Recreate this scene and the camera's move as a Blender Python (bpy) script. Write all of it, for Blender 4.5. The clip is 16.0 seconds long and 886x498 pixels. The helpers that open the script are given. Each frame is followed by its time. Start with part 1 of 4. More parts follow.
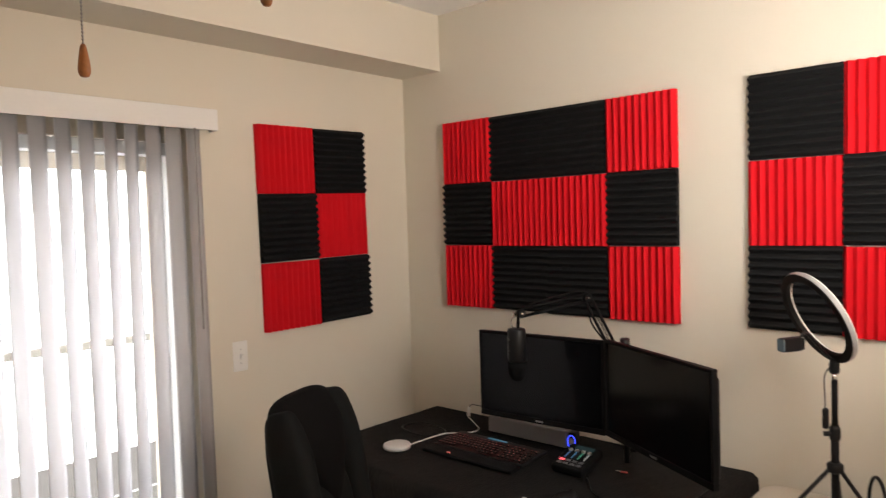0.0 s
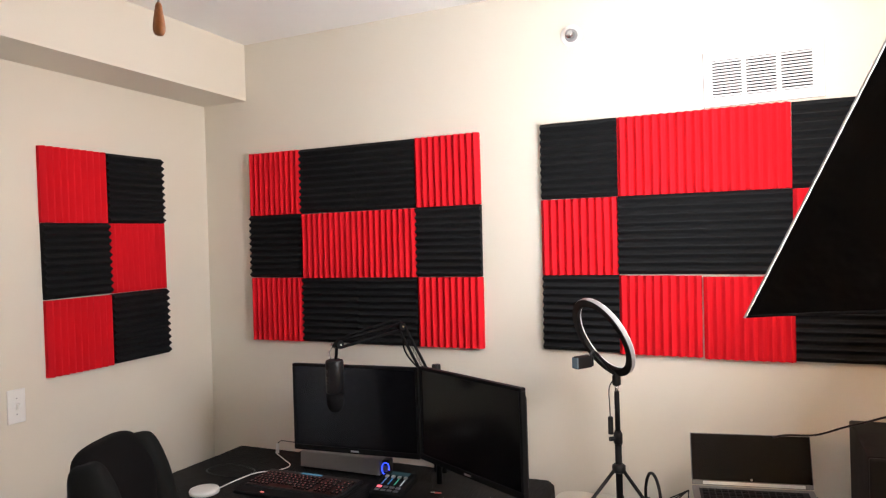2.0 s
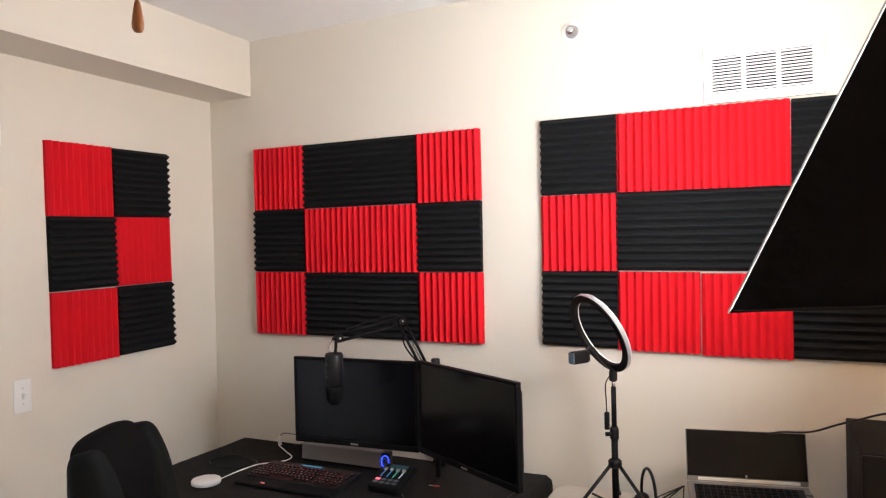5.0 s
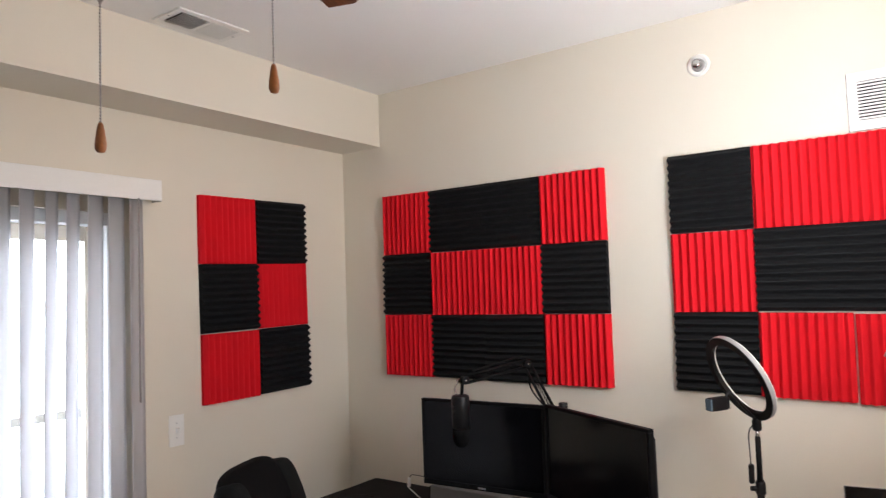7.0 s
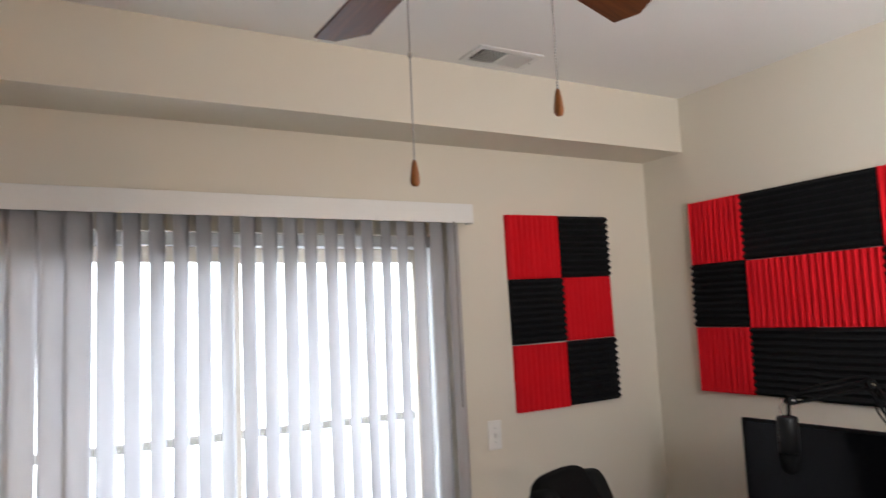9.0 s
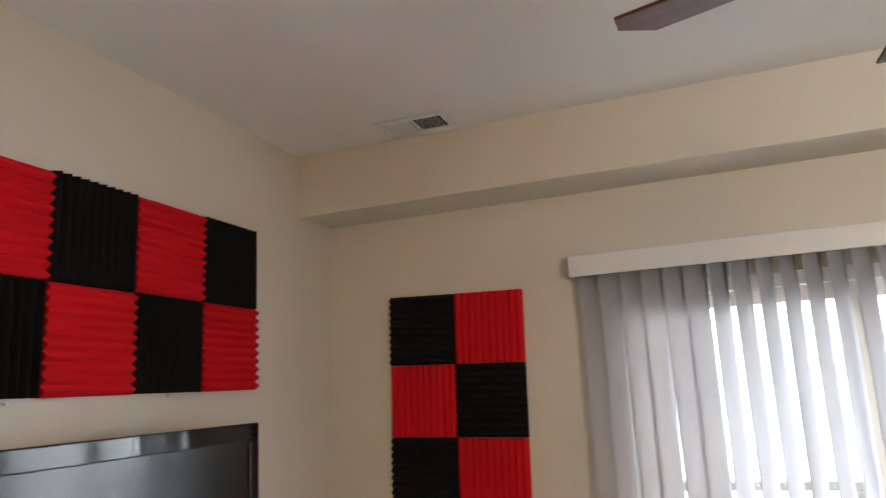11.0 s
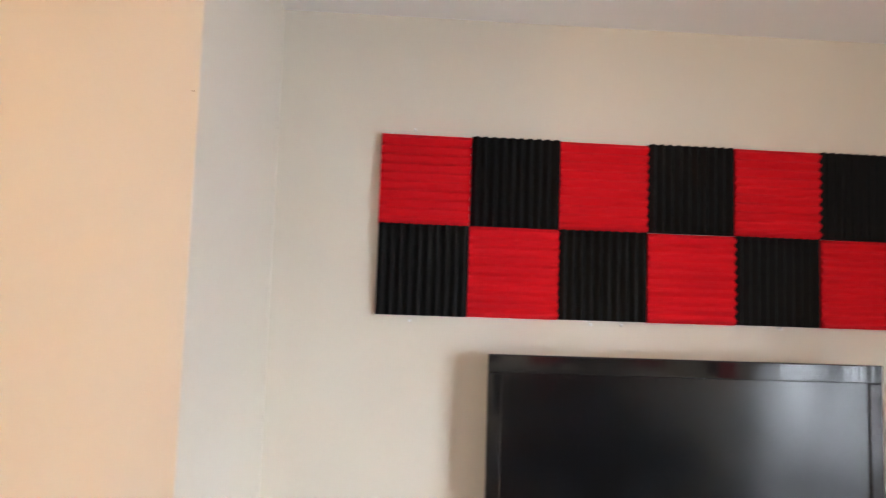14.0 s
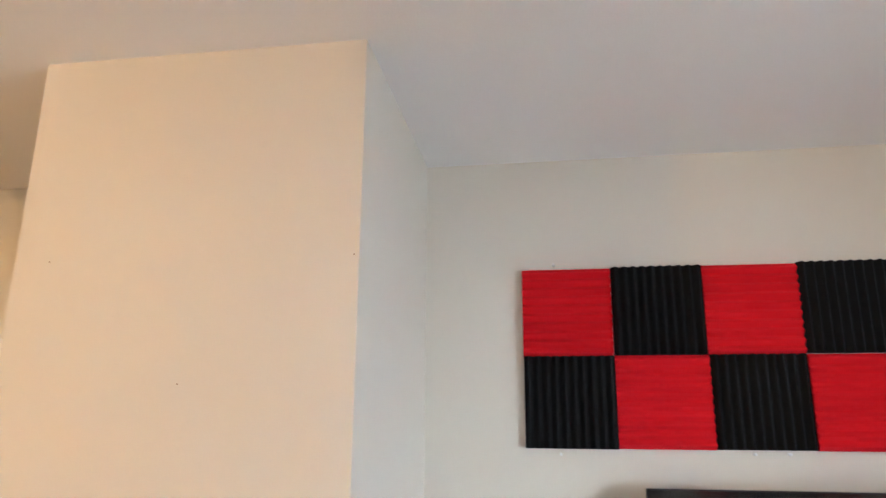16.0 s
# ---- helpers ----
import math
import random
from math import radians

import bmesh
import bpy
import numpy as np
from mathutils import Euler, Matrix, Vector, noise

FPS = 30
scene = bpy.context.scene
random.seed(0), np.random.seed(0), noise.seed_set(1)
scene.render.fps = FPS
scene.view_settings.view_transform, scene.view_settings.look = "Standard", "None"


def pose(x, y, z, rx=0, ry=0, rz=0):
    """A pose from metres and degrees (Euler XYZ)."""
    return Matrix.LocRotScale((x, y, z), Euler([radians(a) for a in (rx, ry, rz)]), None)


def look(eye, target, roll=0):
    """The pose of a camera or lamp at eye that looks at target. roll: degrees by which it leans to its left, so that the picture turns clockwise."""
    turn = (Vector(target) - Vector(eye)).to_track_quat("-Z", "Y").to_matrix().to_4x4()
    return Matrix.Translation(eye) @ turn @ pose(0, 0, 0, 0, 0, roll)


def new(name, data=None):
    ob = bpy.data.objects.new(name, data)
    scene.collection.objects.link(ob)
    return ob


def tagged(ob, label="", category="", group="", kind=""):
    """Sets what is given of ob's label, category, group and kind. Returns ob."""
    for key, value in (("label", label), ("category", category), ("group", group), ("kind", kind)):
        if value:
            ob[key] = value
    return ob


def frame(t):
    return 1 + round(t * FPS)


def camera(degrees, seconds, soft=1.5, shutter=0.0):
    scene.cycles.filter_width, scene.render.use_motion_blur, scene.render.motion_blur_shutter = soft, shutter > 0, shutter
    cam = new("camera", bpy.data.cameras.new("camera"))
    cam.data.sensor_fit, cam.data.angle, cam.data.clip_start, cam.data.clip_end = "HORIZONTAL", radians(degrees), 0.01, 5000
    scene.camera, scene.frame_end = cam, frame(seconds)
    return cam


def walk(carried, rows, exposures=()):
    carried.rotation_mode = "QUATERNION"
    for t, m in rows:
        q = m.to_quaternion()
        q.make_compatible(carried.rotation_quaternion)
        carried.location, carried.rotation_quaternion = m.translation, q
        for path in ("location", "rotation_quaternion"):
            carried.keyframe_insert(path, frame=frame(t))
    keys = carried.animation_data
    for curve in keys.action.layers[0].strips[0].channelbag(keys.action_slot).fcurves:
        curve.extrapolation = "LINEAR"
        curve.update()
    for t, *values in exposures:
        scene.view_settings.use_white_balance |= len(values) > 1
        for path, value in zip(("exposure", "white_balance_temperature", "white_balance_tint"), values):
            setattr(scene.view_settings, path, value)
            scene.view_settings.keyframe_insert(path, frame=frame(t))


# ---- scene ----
cam = camera(65.2, 16.0, soft=1.25, shutter=0.3)
PATH = [
    (0, (-2.632, -2.643, 1.712), (-1.152, -1.3, 1.634), -1.8),
    (0.5, (-2.716, -2.601, 1.724), (-1.053, -1.497, 1.608), -2.5),
    (1, (-2.741, -2.577, 1.723), (-0.946, -1.696, 1.689), -2.4),
    (1.5, (-2.748, -2.574, 1.72), (-0.924, -1.752, 1.71), -2.1),
    (2, (-2.754, -2.567, 1.716), (-0.931, -1.744, 1.712), -1.7),
    (2.5, (-2.746, -2.572, 1.719), (-0.921, -1.755, 1.702), -1.1),
    (3, (-2.743, -2.587, 1.71), (-0.916, -1.775, 1.688), -1.0),
    (5.5, (-2.751, -2.625, 1.71), (-0.963, -1.729, 1.705), -1.7),
    (6, (-2.752, -2.629, 1.709), (-1.001, -1.662, 1.73), -2.0),
    (6.5, (-2.755, -2.631, 1.707), (-1.054, -1.581, 1.779), -1.9),
    (7, (-2.753, -2.636, 1.706), (-1.130, -1.470, 1.827), -2.0),
    (7.5, (-2.751, -2.653, 1.712), (-1.219, -1.375, 1.861), -2.1),
    (8, (-2.759, -2.648, 1.701), (-1.284, -1.305, 1.841), -2.4),
    (8.5, (-2.76, -2.659, 1.717), (-1.481, -1.127, 1.856), -2.4),
    (9, (-2.759, -2.677, 1.703), (-1.786, -0.94, 1.897), -2.6),
    (9.5, (-2.729, -2.702, 1.701), (-2.144, -0.83, 2.096), -2.2),
    (10, (-2.709, -2.763, 1.695), (-2.623, -0.811, 2.123), -1.2),
    (10.2, (-2.705, -2.799, 1.687), (-2.807, -0.847, 2.11), -0.9),
    (12.3, (-2.402, -2.881, 1.748), (-3.78, -1.459, 2.031), -2.7),
    (12.5, (-2.322, -2.836, 1.742), (-3.811, -1.526, 2.002), -0.9),
    (13, (-2.181, -2.737, 1.76), (-3.952, -1.827, 1.95), -2.4),
    (13.5, (-2.11, -2.548, 1.764), (-4.031, -2.012, 1.909), -0.4),
    (14, (-1.99, -2.373, 1.759), (-3.979, -2.251, 1.927), 1.8),
    (14.5, (-1.89, -2.343, 1.808), (-3.847, -2.695, 2.03), 0.7),
    (15, (-1.873, -2.366, 1.76), (-3.76, -2.806, 2.254), 1.0),
    (15.5, (-1.865, -2.377, 1.765), (-3.732, -2.805, 2.339), 1.2),
    (16, (-1.877, -2.363, 1.781), (-3.788, -2.656, 2.292), 0.3),
]
walk(cam, [(t, look(eye, target, roll)) for t, eye, target, roll in PATH],
     exposures=[(0.0, 0.5, 7150, 11), (1.0, 0.87, 6400, 11), (2.5, 0.99, 6250, 11), (5.5, 0.95, 6150, 11), (7.0, 0.58, 6150, 10), (8.5, 0.44, 6200, 9), (9.5, 0.28, 6300, 8), (10.2, 0.3, 6400, 8),
                (11.2, 0.6, 6400, 7), (12.4, 1.49, 6500, 8), (13.5, 1.42, 6450, 9), (14.5, 1.12, 6300, 9), (15.5, 1.1, 6150, 8), (16.0, 1.15, 5800, 5)])

# ---- light ----
world = bpy.data.worlds.new("sky")
scene.world = world
world.use_nodes = True
wn = world.node_tree.nodes
sky = wn.new("ShaderNodeTexSky")
sky.sky_type, sky.sun_disc = "NISHITA", False
sky.sun_elevation, sky.sun_rotation = radians(48), radians(160)
world.node_tree.links.new(sky.outputs[0], wn["Background"].inputs[0])
wn["Background"].inputs[1].default_value = 0.12


def lamp(name, kind, m, power, colour, **more):
    data = bpy.data.lights.new(name, kind)
    data.energy, data.color = power, colour
    for k, v in more.items():
        if k == "size":
            data.size = v
        if k == "size_y":
            data.shape, data.size_y = "RECTANGLE", v
        if k == "angle":
            data.angle = v
        if k == "radius":
            data.shadow_soft_size = v
    ob = new(name, data)
    ob.matrix_world = m
    return ob


lamp("sun", "SUN", look((0, -6, 8), (0, 0, 0)), 3.0, (1.0, 0.95, 0.88), angle=radians(0.5))
lamp("sky_light", "AREA", look((1.0, 2.8, 1.7), (1.0, 0, 1.55)), 1150, (0.85, 0.92, 1.0), size=12.0, size_y=3.4)
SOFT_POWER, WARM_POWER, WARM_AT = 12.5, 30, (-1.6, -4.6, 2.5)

# ---- geometry helpers ----


def shape():
    return bmesh.new()


def add_box(bm, lo, hi, bevel=0.0, seg=2):
    made = bmesh.ops.create_cube(bm, size=1.0)["verts"]
    c = [(a + b) / 2 for a, b in zip(lo, hi)]
    s = [abs(b - a) for a, b in zip(lo, hi)]
    for v in made:
        v.co = Vector((c[0] + v.co.x * s[0], c[1] + v.co.y * s[1], c[2] + v.co.z * s[2]))
    if bevel > 0:
        edges = list({e for v in made for e in v.link_edges})
        bmesh.ops.bevel(bm, geom=edges, offset=bevel, segments=seg, profile=0.5, affect="EDGES", clamp_overlap=True)
    return bm


def add_turned(bm, profile, origin=(0, 0, 0), axis=(0, 0, 1), n=24, cap=True):
    """A turned solid: profile of (radius, height) along the axis."""
    turn = Vector((0, 0, 1)).rotation_difference(Vector(axis)).to_matrix()
    rings = []
    for r, h in profile:
        ring = []
        for k in range(n):
            a = 2 * math.pi * k / n
            ring.append(bm.verts.new(Vector(origin) + turn @ Vector((r * math.cos(a), r * math.sin(a), h))))
        rings.append(ring)
    for a, b in zip(rings, rings[1:]):
        for k in range(n):
            f = bm.faces.new((a[k], a[(k + 1) % n], b[(k + 1) % n], b[k]))
            f.smooth = True
    if cap:
        bm.faces.new(list(reversed(rings[0])))
        bm.faces.new(rings[-1])
    return bm


def add_rod(bm, a, b, r, r2=None, n=12):
    a, b = Vector(a), Vector(b)
    return add_turned(bm, [(r, 0), (r if r2 is None else r2, (b - a).length)], a, (b - a).normalized(), n)


def add_tube(bm, points, r, n=8, closed=False):
    """A cable along points."""
    pts = [Vector(p) for p in points]
    rings, side = [], Vector((0.31, 0.17, 0.93)).normalized()
    m = len(pts)
    for i, p in enumerate(pts):
        ahead = (pts[(i + 1) % m] - pts[i - 1]) if closed else pts[min(i + 1, m - 1)] - pts[max(i - 1, 0)]
        ahead.normalize()
        u = (side - ahead * side.dot(ahead)).normalized()
        w = ahead.cross(u)
        side = u
        rings.append([bm.verts.new(p + r * (math.cos(2 * math.pi * k / n) * u + math.sin(2 * math.pi * k / n) * w)) for k in range(n)])
    pairs = list(zip(rings, rings[1:])) + ([(rings[-1], rings[0])] if closed else [])
    for a, b in pairs:
        for k in range(n):
            bm.faces.new((a[k], a[(k + 1) % n], b[(k + 1) % n], b[k])).smooth = True
    if not closed:
        bm.faces.new(list(reversed(rings[0])))
        bm.faces.new(rings[-1])
    return bm


def smooth_path(points, steps=8):
    """Catmull-Rom through points."""
    p = [Vector(q) for q in points]
    p = [2 * p[0] - p[1]] + p + [2 * p[-1] - p[-2]]
    out = []
    for i in range(1, len(p) - 2):
        for s in range(steps):
            t = s / steps
            out.append(0.5 * (2 * p[i] + (p[i + 1] - p[i - 1]) * t + (2 * p[i - 1] - 5 * p[i] + 4 * p[i + 1] - p[i + 2]) * t * t
                              + (3 * p[i] - p[i - 1] - 3 * p[i + 1] + p[i + 2]) * t ** 3))
    return out + [p[-2]]


def moved(bm, m):
    bmesh.ops.transform(bm, matrix=m, verts=bm.verts)
    return bm


def mesh_of(name, bm, material, smooth=None):
    me = bpy.data.meshes.new(name)
    bmesh.ops.recalc_face_normals(bm, faces=bm.faces)
    if smooth is not None:
        for f in bm.faces:
            f.smooth = smooth
    bm.to_mesh(me)
    bm.free()
    me.materials.append(material)
    return me


def part(name, bm, material, parent, label="", smooth=None):
    ob = new(name, mesh_of(name, bm, material, smooth))
    ob.parent = parent
    if label:
        tagged(ob, label)
    return ob


def thing(name, label, category, m=None, group=""):
    ob = new(name)
    ob.empty_display_size = 0.05
    if m is not None:
        ob.matrix_world = m
    return tagged(ob, label, category, group)


def solid(name, bm, material, label, category, group="", kind="", smooth=None, m=None):
    ob = new(name, mesh_of(name, bm, material, smooth))
    if m is not None:
        ob.matrix_world = m
    return tagged(ob, label, category, group, kind)


# ---- materials ----


def material(name, base, rough=0.5, metal=0.0, vary=0.06, scale=6.0, fine=180.0, bump=0.0, depth=0.001, spec=0.5, wear=0.0, random_tint=0.0):
    """A principled surface with broad stains, fine grain and relief, at real size."""
    mat = bpy.data.materials.new(name)
    mat.use_nodes = True
    nt = mat.node_tree
    n, link = nt.nodes, nt.links.new
    p = n["Principled BSDF"]
    tc = n.new("ShaderNodeTexCoord")
    broad = n.new("ShaderNodeTexNoise")
    broad.inputs["Scale"].default_value = scale
    broad.inputs["Detail"].default_value = 4
    link(tc.outputs["Object"], broad.inputs["Vector"])
    grain = n.new("ShaderNodeTexNoise")
    grain.inputs["Scale"].default_value = fine
    grain.inputs["Detail"].default_value = 3
    link(tc.outputs["Object"], grain.inputs["Vector"])
    both = n.new("ShaderNodeMath")
    both.operation = "MULTIPLY_ADD"
    both.inputs[1].default_value = 0.5
    link(grain.outputs["Fac"], both.inputs[0])
    half = n.new("ShaderNodeMath")
    half.operation = "MULTIPLY"
    half.inputs[1].default_value = 0.5
    link(broad.outputs["Fac"], half.inputs[0])
    link(half.outputs[0], both.inputs[2])
    ramp = n.new("ShaderNodeMapRange")
    ramp.inputs["From Min"].default_value, ramp.inputs["From Max"].default_value = 0.3, 0.7
    ramp.inputs["To Min"].default_value, ramp.inputs["To Max"].default_value = 1 - vary, 1 + vary
    link(both.outputs[0], ramp.inputs["Value"])
    fac = ramp.outputs[0]
    if random_tint > 0:
        info = n.new("ShaderNodeObjectInfo")
        r2 = n.new("ShaderNodeMapRange")
        r2.inputs["To Min"].default_value, r2.inputs["To Max"].default_value = 1 - random_tint, 1 + random_tint
        link(info.outputs["Random"], r2.inputs["Value"])
        mm = n.new("ShaderNodeMath")
        mm.operation = "MULTIPLY"
        link(fac, mm.inputs[0])
        link(r2.outputs[0], mm.inputs[1])
        fac = mm.outputs[0]
    mul = n.new("ShaderNodeVectorMath")
    mul.operation = "SCALE"
    mul.inputs[0].default_value = base
    link(fac, mul.inputs["Scale"])
    link(mul.outputs[0], p.inputs["Base Color"])
    p.inputs["Metallic"].default_value = metal
    p.inputs["Specular IOR Level"].default_value = spec
    rr = n.new("ShaderNodeMapRange")
    rr.inputs["From Min"].default_value, rr.inputs["From Max"].default_value = 0.3, 0.7
    rr.inputs["To Min"].default_value, rr.inputs["To Max"].default_value = max(rough - 0.05 - wear, 0.02), min(rough + 0.05 + wear, 1)
    link(broad.outputs["Fac"], rr.inputs["Value"])
    link(rr.outputs[0], p.inputs["Roughness"])
    if bump > 0:
        b = n.new("ShaderNodeBump")
        b.inputs["Strength"].default_value, b.inputs["Distance"].default_value = bump, depth
        link(grain.outputs["Fac"], b.inputs["Height"])
        link(b.outputs[0], p.inputs["Normal"])
    return mat


def glowing(name, colour, strength):
    mat = bpy.data.materials.new(name)
    mat.use_nodes = True
    p = mat.node_tree.nodes["Principled BSDF"]
    p.inputs["Base Color"].default_value = (*[0.04 * c for c in colour], 1)
    p.inputs["Emission Color"].default_value = (*colour, 1)
    p.inputs["Emission Strength"].default_value = strength
    return mat


WALL = material("wall_paint", (0.725, 0.680, 0.590), 0.75, vary=0.02, scale=1.3, fine=260, bump=0.25, depth=0.0012, spec=0.3)
CEIL = material("ceiling_paint", (0.87, 0.86, 0.845), 0.85, vary=0.02, scale=1.5, fine=170, bump=0.5, depth=0.002, spec=0.2)
WHITE = material("white_paint", (0.80, 0.80, 0.79), 0.4, vary=0.02, scale=5, fine=90)
PLASTIC_WHITE = material("white_plastic", (0.82, 0.82, 0.80), 0.35, vary=0.02)
RED = material("red_foam", (0.68, 0.012, 0.022), 0.95, vary=0.03, scale=9, fine=700, bump=0.05, depth=0.0006, spec=0.15, random_tint=0.025)
BLACKFOAM = material("charcoal_foam", (0.011, 0.0118, 0.013), 0.95, vary=0.03, scale=9, fine=700, bump=0.05, depth=0.0006, spec=0.15, random_tint=0.025)
BLACK = material("black_plastic", (0.008, 0.008, 0.009), 0.42, vary=0.1, spec=0.27)
MATTE = material("matte_black", (0.006, 0.006, 0.007), 0.7, vary=0.12, spec=0.16)
GLOSS = material("gloss_black", (0.012, 0.012, 0.013), 0.08, vary=0.05)
SCREEN = material("screen", (0.004, 0.004, 0.005), 0.16, vary=0.05, spec=0.20, wear=-0.045)
TVGLASS = material("tv_screen", (0.004, 0.0045, 0.006), 0.17, vary=0.04, spec=0.62, wear=-0.048)
CHAIRCLOTH = material("black_mesh_cloth", (0.0045, 0.0045, 0.005), 0.95, vary=0.2, fine=600, bump=0.6, spec=0.1)
LEATHER = material("black_leather", (0.0085, 0.0095, 0.010), 0.8, vary=0.12, scale=18, fine=300, bump=0.4, spec=0.09)
GREYBAR = material("grey_mesh", (0.25, 0.25, 0.255), 0.6, vary=0.1, fine=700, bump=0.4)
ARMBLACK = material("arm_black", (0.0045, 0.0045, 0.005), 0.55, vary=0.1, spec=0.12)
CHROME = material("chrome", (0.75, 0.75, 0.76), 0.2, metal=1.0)
SILVER = material("silver_plastic", (0.42, 0.42, 0.43), 0.35, metal=0.6, vary=0.04)
TABLE = material("table_plastic", (0.58, 0.53, 0.46), 0.55, vary=0.05, scale=12, fine=350, bump=0.3)
CARPET = material("carpet", (0.45, 0.40, 0.33), 1.0, vary=0.15, scale=20, fine=500, bump=1.0, depth=0.004, spec=0.05)
WANDGREY = material("grey_plastic", (0.34, 0.33, 0.33), 0.4, vary=0.03)
ALMOND = material("almond_paint", (0.62, 0.54, 0.44), 0.45, vary=0.03, scale=5, fine=90)
KNOBWOOD = material("knob_wood", (0.36, 0.15, 0.055), 0.35, vary=0.25, scale=40, fine=200)
BULB = material("frosted_glass", (0.72, 0.72, 0.72), 0.3, vary=0.02)
FABRIC = material("softbox_fabric", (0.0035, 0.0035, 0.0048), 0.5, vary=0.2, scale=12, fine=9, bump=0.6, depth=0.02, spec=0.1)
DIFFUSER = glowing("lit_diffuser", (1.0, 0.95, 0.88), 6.0)
CONCRETE = material("concrete", (0.42, 0.40, 0.37), 0.9, vary=0.12, scale=3, fine=120, bump=0.5)
RAIL = material("rail_paint", (0.30, 0.29, 0.28), 0.5)
BRASS = material("brass", (0.55, 0.36, 0.14), 0.3, metal=1.0)
PAPER = material("tissue_paper", (0.82, 0.80, 0.77), 0.95, vary=0.03, fine=300, bump=0.4)
CARD = material("card_tube", (0.32, 0.22, 0.14), 0.9)
BLUEBAG = material("blue_film", (0.20, 0.42, 0.68), 0.35, vary=0.15)
GLASSGREY = material("phone_glass", (0.10, 0.14, 0.17), 0.1)


def wood_material(name, a, b):
    mat = bpy.data.materials.new(name)
    mat.use_nodes = True
    nt = mat.node_tree
    n, link = nt.nodes, nt.links.new
    p = n["Principled BSDF"]
    tc, mp = n.new("ShaderNodeTexCoord"), n.new("ShaderNodeMapping")
    mp.inputs["Scale"].default_value = (4, 60, 60)
    link(tc.outputs["Object"], mp.inputs[0])
    no = n.new("ShaderNodeTexNoise")
    no.inputs["Scale"].default_value, no.inputs["Detail"].default_value, no.inputs["Distortion"].default_value = 1.2, 6, 0.6
    link(mp.outputs[0], no.inputs["Vector"])
    cr = n.new("ShaderNodeValToRGB")
    cr.color_ramp.elements[0].position, cr.color_ramp.elements[1].position = 0.3, 0.7
    cr.color_ramp.elements[0].color, cr.color_ramp.elements[1].color = (*a, 1), (*b, 1)
    link(no.outputs["Fac"], cr.inputs[0])
    link(cr.outputs[0], p.inputs["Base Color"])
    p.inputs["Roughness"].default_value = 0.5
    p.inputs["Specular IOR Level"].default_value = 0.3
    return mat


BLADEWOOD = wood_material("blade_wood", (0.075, 0.022, 0.007), (0.16, 0.050, 0.014))


def vane_material():
    mat = bpy.data.materials.new("vane_vinyl")
    mat.use_nodes = True
    nt = mat.node_tree
    n, link = nt.nodes, nt.links.new
    out, p = n["Material Output"], n["Principled BSDF"]
    p.inputs["Base Color"].default_value = (0.56, 0.56, 0.585, 1)
    p.inputs["Roughness"].default_value = 0.45
    tr = n.new("ShaderNodeBsdfTranslucent")
    tr.inputs["Color"].default_value = (0.84, 0.81, 0.80, 1)
    mx = n.new("ShaderNodeMixShader")
    mx.inputs[0].default_value = 0.22
    link(p.outputs[0], mx.inputs[1])
    link(tr.outputs[0], mx.inputs[2])
    link(mx.outputs[0], out.inputs[0])
    tc, no, b = n.new("ShaderNodeTexCoord"), n.new("ShaderNodeTexNoise"), n.new("ShaderNodeBump")
    no.inputs["Scale"].default_value = 160
    link(tc.outputs["Object"], no.inputs["Vector"])
    b.inputs["Strength"].default_value, b.inputs["Distance"].default_value = 0.2, 0.001
    link(no.outputs["Fac"], b.inputs["Height"])
    link(b.outputs[0], p.inputs["Normal"])
    return mat


VANE = vane_material()


def glass_material():
    mat = bpy.data.materials.new("clear_glass")
    mat.use_nodes = True
    p = mat.node_tree.nodes["Principled BSDF"]
    p.inputs["Transmission Weight"].default_value = 1.0
    p.inputs["Roughness"].default_value = 0.0
    p.inputs["IOR"].default_value = 1.02
    return mat


GLASS = glass_material()

# ---- the room ----
XC, H, BACK = -4.307, 2.753, -5.6
T = 0.305


def structure(name, boxes, mat, label, category):
    bm = shape()
    for lo, hi in boxes:
        add_box(bm, lo, hi)
    return solid(name, bm, mat, label, category, kind="structure")


DL, DR, DH = -3.062, -1.273, 2.06          # glass door opening
structure("wall_east", [((0, BACK, 0), (0.15, 0.15, H))], WALL, "beige painted wall with fine orange-peel texture", "wall")
structure("wall_north", [((XC - 0.15, 0, 0), (DL, 0.15, H)), ((DR, 0, 0), (0, 0.15, H)), ((DL, 0, DH), (DR, 0.15, H))], WALL,
          "beige painted wall with an opening for a glass door", "wall")
HD0, HD1, HDH = -4.772, -4.012, 2.050      # hall door
structure("wall_west", [((XC - 0.15, -2.797, 0), (XC, 0, H)), ((XC - 0.15, BACK, 0), (XC, HD0, H)), ((XC - 0.15, HD1, 0), (XC, -2.797, H)),
                        ((XC - 0.15, HD0, HDH), (XC, HD1, H))], WALL, "beige painted wall behind the television", "wall")
structure("wall_closet", [((XC, -3.699, 0), (-3.408, -2.797, H))], WALL, "beige painted boxed-out closet corner", "wall")
structure("wall_south", [((XC - 0.15, BACK - 0.15, 0), (0.15, BACK, H))], WALL, "beige painted back wall", "wall")
structure("ceiling", [((XC - 0.15, BACK - 0.15, H), (0.15, 0.15, H + 0.15))], CEIL, "white textured flat ceiling", "ceiling")
structure("soffit", [((XC, -0.270, 2.475), (0, 0, H))], WALL, "beige painted boxed soffit above the glass door", "soffit")
structure("floor", [((XC - 0.15, BACK - 0.15, -0.12), (0.15, 0.15, 0))], CARPET, "beige cut-pile carpet", "floor")
